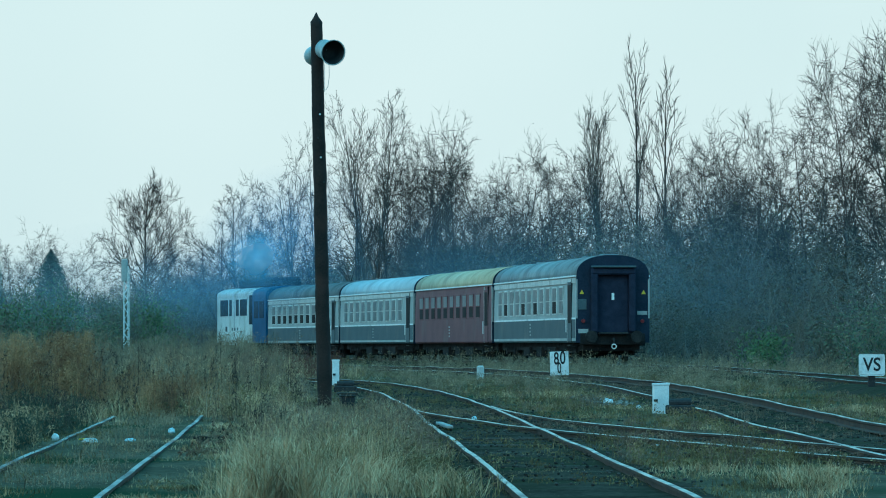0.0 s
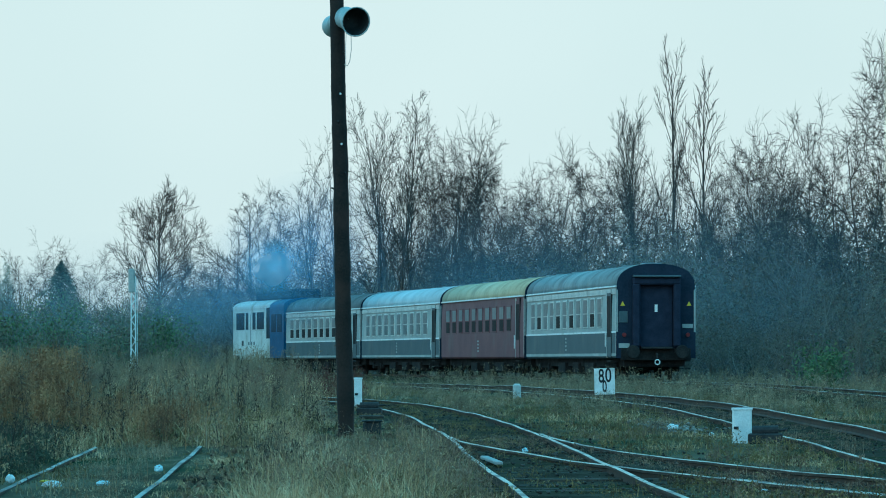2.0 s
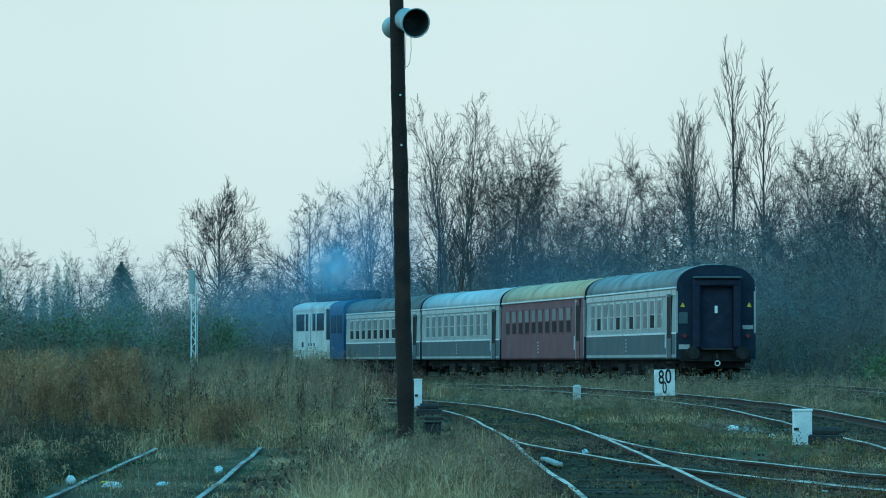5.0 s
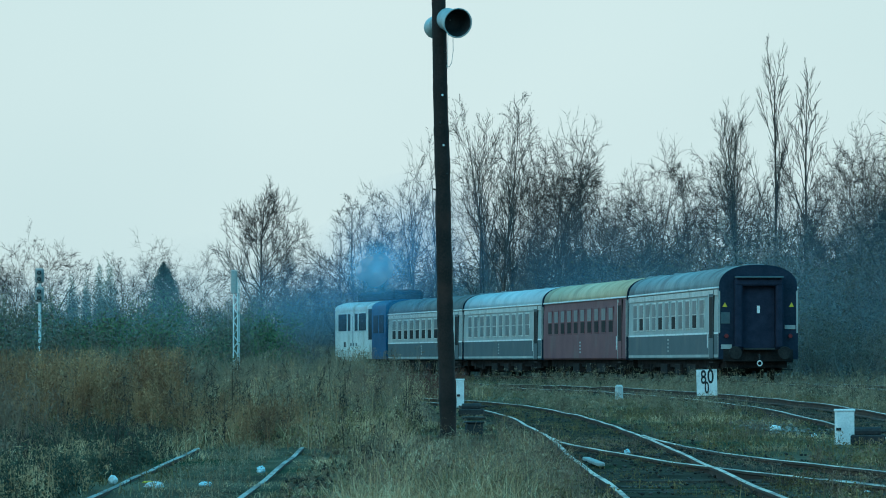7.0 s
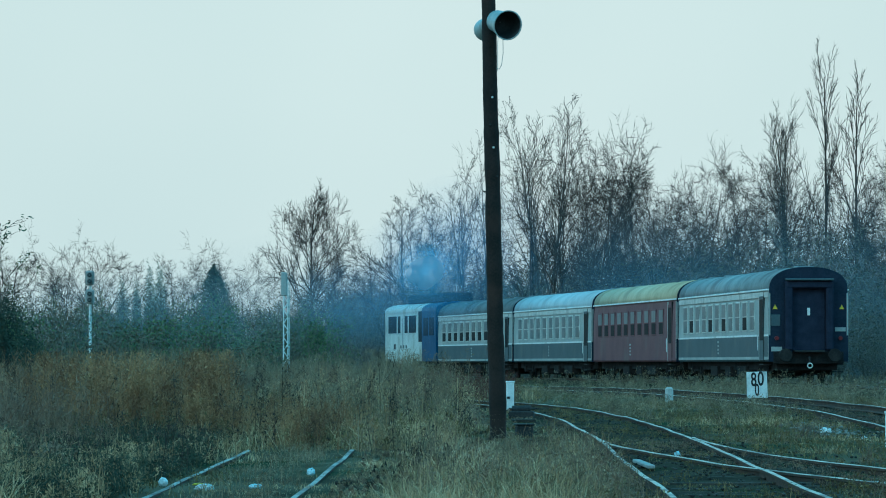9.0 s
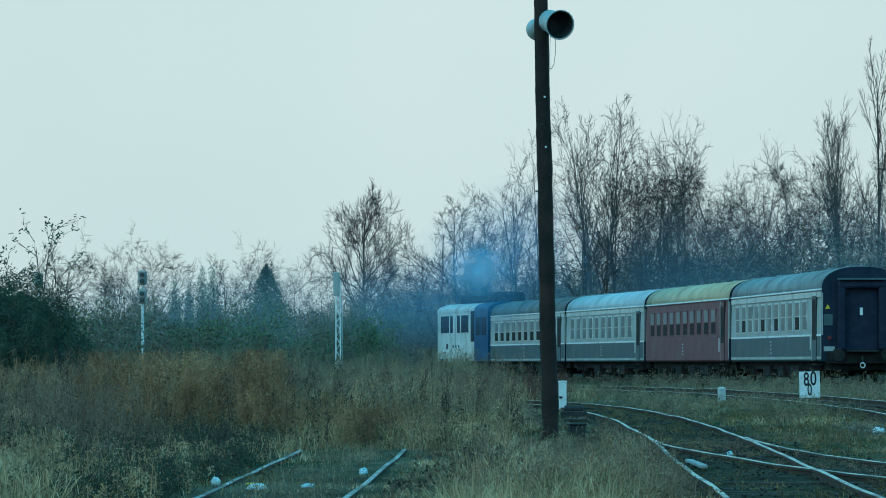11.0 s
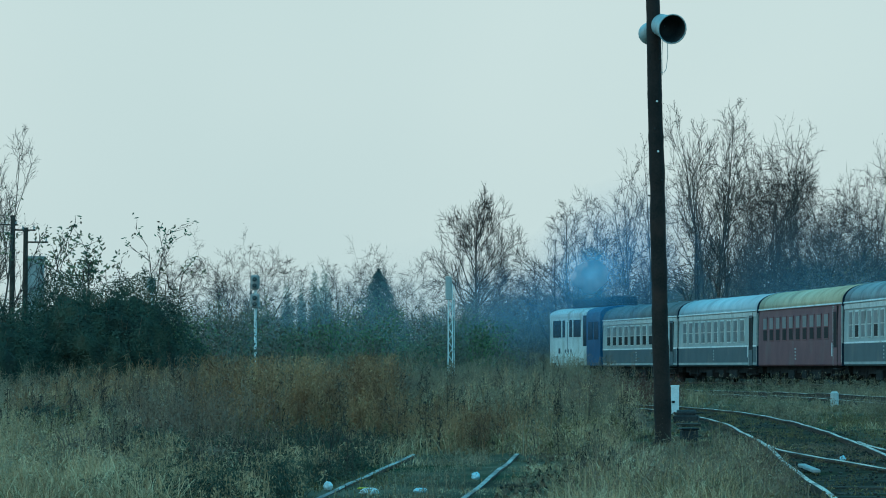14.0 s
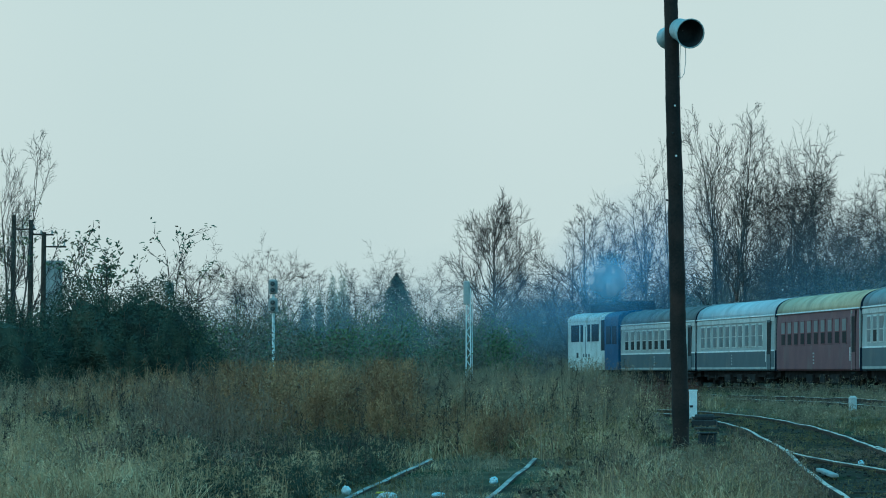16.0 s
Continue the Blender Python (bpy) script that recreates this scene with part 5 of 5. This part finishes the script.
sdiff, strans, smix = sn.new("ShaderNodeBsdfDiffuse"), sn.new("ShaderNodeBsdfTransparent"), sn.new("ShaderNodeMixShader")
sdiff.inputs["Color"].default_value = (0.27, 0.55, 0.78, 1)
sl_.new(sco.outputs["Object"], smap.inputs[0])
sl_.new(smap.outputs[0], sgrad.inputs[0])
sl_.new(sco.outputs["Object"], snoise.inputs[0])
sl_.new(sgrad.outputs["Fac"], smul.inputs[0])
sl_.new(snoise.outputs["Fac"], srough.inputs[0])
sl_.new(srough.outputs[0], smul.inputs[1])
sl_.new(smul.outputs[0], smul2.inputs[0])
sl_.new(smul2.outputs[0], smix.inputs[0])
sl_.new(strans.outputs[0], smix.inputs[1])
sl_.new(sdiff.outputs[0], smix.inputs[2])
sl_.new(smix.outputs[0], sn["Material Output"].inputs[0])


def thinner(name, density, tone):
    m = M_SMOKE.copy()
    m.name = name
    m.node_tree.nodes[smul2.name].inputs[1].default_value = density
    m.node_tree.nodes[sdiff.name].inputs["Color"].default_value = rgb(tone)
    return m


M_VEIL = thinner("thin_blue_smoke", 0.42, (0.20, 0.42, 0.66))
# faint sheets: drifting smoke, and a stand-in for haze before the trees
M_FAINT = thinner("faint_smoke_and_haze", 0.23, (0.30, 0.42, 0.50))
M_HAZE = thinner("drifting_smoke_haze", 0.36, (0.25, 0.41, 0.54))
smoke = thing("exhaust_smoke", None, "thin blue exhaust smoke hanging over the locomotive and drifting off, with sheets standing in for haze", "smoke", kind="stuff")
# centre, half length, half height, turn, stuff: the jet over the exhaust, its veil, and the smoke drifting along the
# train and far trees, in sheets that double as distance haze
for x, y, z, r, rz_, turn, stuff in ((-3.55, 253, 5.3, 2.0, 1.7, 0, M_SMOKE), (-3.0, 254, 5.6, 4.6, 3.4, 0, M_VEIL), (-1.2, 255, 6.6, 5.0, 4.2, 0, M_VEIL), (-6.2, 256, 3.6, 5.6, 2.6, 0, M_VEIL),
                                     (-9.0, 285, 3.4, 13.0, 5.2, 0, M_FAINT), (-19.0, 290, 2.4, 14.0, 4.0, 0, M_FAINT), (8.3, 222, 3.0, 75.0, 6.0, 101.5, M_HAZE), (-13.0, 213, 2.0, 8.5, 3.4, 0, M_FAINT), (-18.5, 216, 1.8, 8.0, 3.0, 0, M_FAINT)):
    bm = bmesh.new()
    bmesh.ops.create_uvsphere(bm, u_segments=40, v_segments=24, radius=1)
    bmesh.ops.delete(bm, geom=[v for v in bm.verts if v.co.y > 0.02], context="VERTS")
    puff = part("puff", bm, stuff, smoke, smooth=True)
    puff.matrix_basis = pose(x, y, z, 0, 0, turn) @ Matrix.Diagonal((r, 0.8, rz_, 1))
    puff.visible_shadow = False


# ---- grass and weeds ----
gen = np.random.default_rng(12)
LINE_PTS = [np.array([(p.x, p.y) for p in ln]) for ln in LINES]


def gap(x, y, k):
    """Distance of many places from the centre of a track."""
    pts = LINE_PTS[k]
    best = np.full(len(x), 1e9)
    for i in range(0, len(pts)):
        best = np.minimum(best, (x - pts[i, 0]) ** 2 + (y - pts[i, 1]) ** 2)
    return np.sqrt(best)


def heights(x, y):
    return np.array([ground_z(a, b) for a, b in zip(x.tolist(), y.tolist())])


def patch(x, y, sx, sy, seed):
    return np.array([noise.noise((a * sx, b * sy, seed)) for a, b in zip(x.tolist(), y.tolist())])


def blades(name, x, y, h, material, label, per=11, radius=0.16, width=0.006, bend=0.45):
    """Tufts of bent, tapering blades, all one mesh."""
    z = heights(x, y)
    n = len(x) * per
    bx, by = np.repeat(x, per) + gen.normal(0, radius, n), np.repeat(y, per) + gen.normal(0, radius, n)
    bz, bh = np.repeat(z, per) - 0.02, np.repeat(h, per) * gen.uniform(0.5, 1.15, n)
    wd = width * (0.7 + np.repeat(y, per) / 120) * gen.uniform(0.7, 1.3, n)
    a, f = gen.uniform(0, 2 * np.pi, n), gen.uniform(0, 2 * np.pi, n)
    ux, uy = np.cos(a) * wd, np.sin(a) * wd
    k = np.abs(gen.normal(0, bend, n)) * bh
    dx, dy = np.cos(f) * k, np.sin(f) * k
    v = np.empty((n, 5, 3))
    v[:, 0] = np.stack([bx - ux, by - uy, bz], 1)
    v[:, 1] = np.stack([bx + ux, by + uy, bz], 1)
    v[:, 2] = np.stack([bx + ux * 0.8 + dx * 0.35, by + uy * 0.8 + dy * 0.35, bz + bh * 0.6], 1)
    v[:, 3] = np.stack([bx - ux * 0.8 + dx * 0.35, by - uy * 0.8 + dy * 0.35, bz + bh * 0.6], 1)
    v[:, 4] = np.stack([bx + dx, by + dy, bz + bh * (1 - 0.25 * np.minimum(1, k / bh))], 1)
    base = (np.arange(n) * 5)[:, None]
    loops = (base + np.array([[0, 1, 2, 3, 3, 2, 4]])).ravel()
    me = bpy.data.meshes.new(name)
    me.vertices.add(n * 5)
    me.vertices.foreach_set("co", v.ravel())
    me.loops.add(n * 7)
    me.loops.foreach_set("vertex_index", loops)
    me.polygons.add(n * 2)
    start = ((np.arange(n) * 7)[:, None] + np.array([[0, 4]])).ravel()
    me.polygons.foreach_set("loop_start", start)
    me.update(calc_edges=True)
    me.materials.append(material)
    return tagged(new(name, me), label, "grass", kind="stuff")


def field(count, y0, y1, left=-0.155, right=0.15, power=1.0):
    u = gen.random(count)
    y = y0 * (y1 / y0) ** (u ** power)
    return y * gen.uniform(left, right, count), y


x, y = field(34000, 31, 190)
d_siding, d_main, d_branch, d_loop, d_train = [gap(x, y, k) for k in range(5)]
chance = np.ones(len(x))
tall = np.ones(len(x))
for d, c, t, w in ((d_main, 0.6, 0.22, 1.15), (d_branch, 0.6, 0.24, 1.15), (d_loop, 0.6, 0.28, 1.25), (d_train, 0.5, 0.6, 1.3), (d_siding, 0.6, 0.35, 1.0)):
    near = d < w
    chance[near] *= c
    tall[near] *= t
    edge = (d >= w) & (d < w + 0.8)
    tall[edge] *= 0.65
p1, p2, p3 = patch(x, y, 0.55, 0.22, 2.0), patch(x, y, 0.2, 0.09, 8.0), patch(x, y, 1.1, 0.5, 21.0)
side = x / y
# dark bramble ground before the siding, pale grass beside and beyond it
dark_ground = (side > -0.112) & (side < -0.058) & (y < 76)
pale_ground = ((side < -0.104) & (y < 110)) | ((x > -1.9) & (x < 0.6) & (y < 60))
chance *= np.clip(0.58 + 1.9 * p3, 0.05, 1) * np.where(dark_ground, 0.45, 1.0)
keep = gen.random(len(x)) < chance
x, y, tall, p1, p2, p3, side, dark_ground, pale_ground = [q[keep] for q in (x, y, tall, p1, p2, p3, side, dark_ground, pale_ground)]
straw = p1 + 0.5 * p2 + np.where(pale_ground, 0.22, np.where(dark_ground, -0.4, np.where(x > 1.2, -0.22, -0.06))) + gen.normal(0, 0.12, len(x)) > 0.02
low = np.where(x > 1.4, 0.42, 1.0)
h = tall * low * (0.20 + 0.16 * p2 + 0.42 * p3 + 0.2 * gen.random(len(x)) ** 2)
h = np.where((np.abs(x - 0.2) < 0.9) & (y > 60) & (y < 80.5), h * 0.3, h)
h = np.clip(np.where((x > -2.9) & (x < -0.9) & (y < 70), h * 0.3, np.where((x > -0.4) & (x < 1.7) & (y > 80) & (y < 128), h * 0.35, h)), 0.03, 0.6)
blades("dry_grass", x[straw], y[straw], h[straw] * 1.15, M_STRAW, "dry straw-coloured grass tussocks across the yard", 13, 0.15, 0.0030, 1.3)
blades("green_grass", x[~straw], y[~straw], h[~straw] * 0.9, M_GRASS, "dull green late autumn grass across the yard", 12, 0.20, 0.0036, 1.3)


def clear(x, y, margin):
    ok = np.ones(len(x), bool)
    for k in range(5):
        ok &= gap(x, y, k) > margin
    return ok


def clumps(count, per, y0, y1, left, right, radius):
    """Stands of plants: a few places, and many stalks strewn round each."""
    cx, cy = field(count, y0, y1, left, right)
    n = gen.integers(per // 2, per * 2, count)
    r = np.repeat(radius * gen.uniform(0.5, 1.5, count), n)
    return np.repeat(cx, n) + gen.normal(0, 1, n.sum()) * r, np.repeat(cy, n) + gen.normal(0, 1, n.sum()) * r * 1.2, np.repeat(gen.uniform(0.42, 1.25, count), n)


def plants(name, x, y, h, material, label, leaves_each=36, leaf=0.028, spread=0.2, low=0.12, twiggy=0.5):
    """Dead herbs: a stalk, thin side shoots and many small curled leaves or seed heads, all one mesh."""
    n, leaves_each = len(x), int(leaves_each * 1.25)
    z = heights(x, y) - 0.03
    lean = gen.normal(0, 0.10, (n, 2)) * h[:, None]
    m = n * leaves_each
    own = np.repeat(np.arange(n), leaves_each)
    f = low + (1 - low) * gen.random(m) ** 0.75
    a = gen.uniform(0, 2 * np.pi, m)
    r = h[own] * spread * np.sqrt(gen.random(m)) * (0.35 + np.sin(np.pi * np.clip(f, 0, 1) ** 0.8))
    c = np.stack([x[own] + lean[own, 0] * f + np.cos(a) * r, y[own] + lean[own, 1] * f + np.sin(a) * r, z[own] + h[own] * f], 1)
    shoot = gen.random(m) < twiggy
    u = gen.normal(0, 1, (m, 3))
    u[:, 2] += np.where(shoot, 1.5, 0.25)
    u /= np.linalg.norm(u, axis=1)[:, None]
    v = np.cross(u, gen.normal(0, 1, (m, 3)))
    v /= np.linalg.norm(v, axis=1)[:, None]
    size = leaf * 0.62 * gen.uniform(0.5, 1.6, m)
    ln = np.where(shoot, h[own] * gen.uniform(0.05, 0.18, m), size)[:, None]
    wd = np.where(shoot, 0.0035, size * 0.45)[:, None]
    quads = np.stack([c - u * ln, c - v * wd, c + u * ln, c + v * wd], 1)
    foot = np.stack([x, y, z], 1)
    top = foot + np.concatenate([lean, h[:, None]], 1)
    ang = gen.uniform(0, np.pi, n)
    w = np.stack([np.cos(ang), np.sin(ang), np.zeros(n)], 1) * 0.006
    stalks = np.stack([foot - w, foot + w, top + w * 0.4, top - w * 0.4], 1)
    v_all = np.concatenate([quads, stalks]).reshape(-1, 3)
    count = m + n
    me = bpy.data.meshes.new(name)
    me.vertices.add(count * 4)
    me.vertices.foreach_set("co", v_all.ravel())
    me.loops.add(count * 4)
    me.loops.foreach_set("vertex_index", np.arange(count * 4))
    me.polygons.add(count)
    me.polygons.foreach_set("loop_start", np.arange(count) * 4)
    me.update(calc_edges=True)
    me.materials.append(material)
    return tagged(new(name, me), label, "weeds", kind="stuff")


def beside_siding(x, y):
    """The trodden strip along the siding and the foot of the pole, where growth stays low."""
    return ((x > -2.9) & (x < -0.9) & (y < 70) & (x > -2.3 + (y - 60) * 0.01)) | ((np.abs(x - 0.15) < 0.75) & (y > 62) & (y < 80.5)) | ((x > -0.4) & (x < 1.7) & (y > 80) & (y < 128))


def grown(count, per, span, sides, radius, tall_, vary, margin=1.05, most=1.5):
    """Clumps of plants in a stretch of the yard, clear of the rails, with their heights."""
    x, y, k = clumps(count, per, span[0], span[1], sides[0], sides[1], radius)
    m = clear(x, y, margin)
    x, y, k = x[m], y[m], k[m]
    h = np.clip(k * (tall_ + gen.normal(0, vary, len(x))), 0.1, most)
    return x, y, np.where(beside_siding(x, y), np.minimum(h, 0.09), h)


M_STALK = leaf_mat("blackened_stalks", [(0.022, 0.018, 0.015), (0.05, 0.04, 0.032), (0.09, 0.07, 0.055)])
M_OLIVE = leaf_mat("grey_olive_herbs", [(0.083, 0.065, 0.045), (0.179, 0.142, 0.090), (0.304, 0.236, 0.151), (0.469, 0.354, 0.235)], patchy=0.7)
for name, args, stuff, label, more in (
        ("russet_weeds", (85, 16, (74, 102), (-0.096, -0.055), 0.17, 1.08, 0.24), M_WEED, "tall russet dead weeds in dense stands", (46, 0.034, 0.13, 0.12, 0.35)),
        ("pole_foot_weeds", (110, 9, (46, 84), (-0.034, 0.03), 0.34, 0.34, 0.1), M_DARKWEED, "low brown dead herbs round the pole", (34, 0.024, 0.3)),
        ("pole_foot_herbs", (90, 9, (46, 100), (-0.034, 0.02), 0.4, 0.36, 0.1), M_OLIVE, "grey-olive dead herbs round the pole", (34, 0.026, 0.3)),
        ("low_russet_weeds", (60, 12, (72, 104), (-0.056, -0.032), 0.36, 0.58, 0.14), M_WEED, "lower russet weeds thinning into grey grass", (34, 0.026, 0.2)),
        ("rusty_stalks", (75, 11, (88, 128), (-0.132, -0.096), 0.4, 0.82, 0.18), M_WEED, "thin rusty stalks before the brambles", (30, 0.026, 0.15)),
        ("dark_shoots", (60, 10, (66, 120), (-0.112, -0.088), 0.4, 0.8, 0.18), M_DARKWEED, "dark dead shoots among russet weeds", (40, 0.03, 0.2)),
        ("straw_weeds", (150, 14, (86, 175), (-0.165, -0.004), 0.45, 0.66, 0.16), M_STRAW, "pale dry weed stalks", (30, 0.026, 0.2)),
        ("olive_weeds", (250, 17, (84, 180), (-0.165, -0.004), 0.5, 0.74, 0.2), M_OLIVE, "grey-olive dead herbs across the back of the yard", (34, 0.03, 0.24)),
        ("dark_weeds", (110, 13, (90, 178), (-0.165, 0.0), 0.4, 0.82, 0.2), M_DARKWEED, "dead grey-brown weed stalks", (36, 0.03, 0.2)),
        ("green_weeds", (170, 9, (70, 185), (-0.165, 0.004), 0.6, 0.46, 0.12), M_GRASS, "low dull green weeds", (34, 0.034, 0.3)),
        ("tall_stalks", (110, 3, (62, 135), (-0.16, -0.005), 0.2, 1.0, 0.2), M_STALK, "single tall dead stalks above the weeds", (46, 0.03, 0.07)),
        ("hedge_foot_weeds", (150, 12, (135, 185), (-0.125, -0.012), 0.7, 1.05, 0.2), M_OLIVE, "tall grey-olive herbs at the foot of the shrubs", (40, 0.036, 0.26)),
        ("bramble_shoots", (190, 11, (47, 78), (-0.114, -0.056), 0.42, 0.30, 0.09), M_MOUND, "dark low bramble shoots beside the siding", (46, 0.026, 0.5)),
        ("dead_brown_stalks", (90, 9, (50, 90), (-0.118, 0.0), 0.25, 0.46, 0.12), M_STALK, "dead brown stalks standing in pale grass", (36, 0.024, 0.25)),
        ("pale_weeds", (210, 11, (48, 104), (-0.168, -0.104), 0.36, 0.42, 0.1), M_STRAW, "pale fluffy weeds beside the siding", (40, 0.022, 0.28)),
        ("pale_olive_weeds", (110, 10, (50, 110), (-0.168, -0.100), 0.4, 0.44, 0.12), M_OLIVE, "grey-green herbs among pale fluffy weeds", (36, 0.026, 0.28)),
        ("front_tussocks", (130, 10, (46, 72), (-0.168, -0.034), 0.16, 0.30, 0.09), M_STRAW, "pale tussocks standing out of darker growth", (40, 0.02, 0.35)),
        ("low_brown_weeds", (150, 9, (40, 120), (0.0, 0.15), 0.36, 0.20, 0.06), M_DARKWEED, "low brown weeds between the tracks", (26, 0.022, 0.5)),
        ("low_green_weeds", (230, 10, (40, 130), (0.02, 0.15), 0.5, 0.18, 0.06), M_GRASS, "low green weeds between the tracks", (26, 0.026, 0.6)),
        ("pale_trackside_grass", (330, 8, (104, 176), (0.0, 0.125), 0.5, 0.28, 0.08, 0.9), M_OLIVE, "pale dry herbs along the train's track", (26, 0.03, 0.4))):
    x, y, h = grown(*args)
    plants(name, x, y, h, stuff, label, *more)
x, y = field(900, 118, 165, -0.035, 0.004)
m = clear(x, y, 0.6)
plants("red_weeds", x[m], y[m], np.clip(0.55 + gen.normal(0, 0.14, m.sum()), 0.15, 0.9), M_REDWEED, "low reddish autumn weeds", 36, 0.032, 0.35)
x, y = field(2600, 120, 215, -0.01, 0.12)
m = clear(x, y, 1.0) & (gap(x, y, 4) < 5.5)
plants("trackside_weeds", x[m], y[m], np.clip(0.5 + gen.normal(0, 0.16, m.sum()), 0.12, 0.9), M_OLIVE, "grey-green weeds along the train's track", 26, 0.04, 0.4)

# low growth that buries the sleepers
for name, ln, count, stuff, label in (("weeds_in_main_track", LINE_MAIN, 1000, M_GRASS, "low dull weeds between the running rails"), ("weeds_in_branch_track", LINE_BRANCH, 900, M_DARKWEED, "low brown weeds between the turnout rails"),
                                      ("weeds_in_loop_track", LINE_LOOP, 800, M_DARKWEED, "low brown weeds between the loop rails"), ("weeds_in_siding", LINE_SIDING, 420, M_OLIVE, "dead herbs between the sunken rails")):
    pts = np.array([(p.x, p.y) for p in ln if 34 < p.y < 128])
    pick = pts[gen.integers(0, len(pts), count)]
    x, y = pick[:, 0] + gen.uniform(-0.62, 0.62, count), pick[:, 1] + gen.uniform(-0.5, 0.5, count)
    m = patch(x, y, 0.8, 0.3, 77.0) > -0.12
    plants(name, x[m], y[m], np.clip(0.10 + gen.normal(0, 0.035, m.sum()), 0.04, 0.2) * (1.6 if ln is LINE_SIDING else 1.0), stuff, label, 22, 0.018, 0.9)

# wispy grass that arches over the low growth
for name, count, span, sides, tall_, label in (("seeding_grass", 700, (44, 76), (-0.036, 0.022), 0.46, "wispy seeding grass stems beside the siding"), ("pale_wisps", 1500, (47, 96), (-0.168, -0.102), 0.42, "long pale grass wisps beside the brambles"),
                                               ("thin_wisps", 1200, (64, 130), (-0.1, 0.0), 0.5, "thin dry grass stems among dead weeds")):
    x, y = field(count, span[0], span[1], sides[0], sides[1])
    m = clear(x, y, 0.95) & (patch(x, y, 0.7, 0.35, 61.0) > -0.12)
    m &= ~beside_siding(x, y)
    blades(name, x[m], y[m], tall_ * gen.uniform(0.6, 1.3, m.sum()), M_STRAW, label, 12, 0.14, 0.0022, 0.8)
for i, (bearing, y, w, hh) in enumerate(((-0.121, 60, 0.4, 0.4), (-0.105, 66, 0.6, 0.5), (-0.092, 58, 0.5, 0.38), (-0.128, 84, 0.7, 0.6), (-0.098, 78, 0.5, 0.75), (-0.062, 98, 0.6, 0.6), (-0.045, 84, 0.4, 0.4))):
    bush(bearing * y, y, (w, w * 0.9, hh), 1500, 0.028, (M_DARKWEED, M_MOUND)[i % 2], ("small dry brown tangle in pale grass", "low dark bramble tangle in pale grass")[i % 2], 60 + i, canes=45)
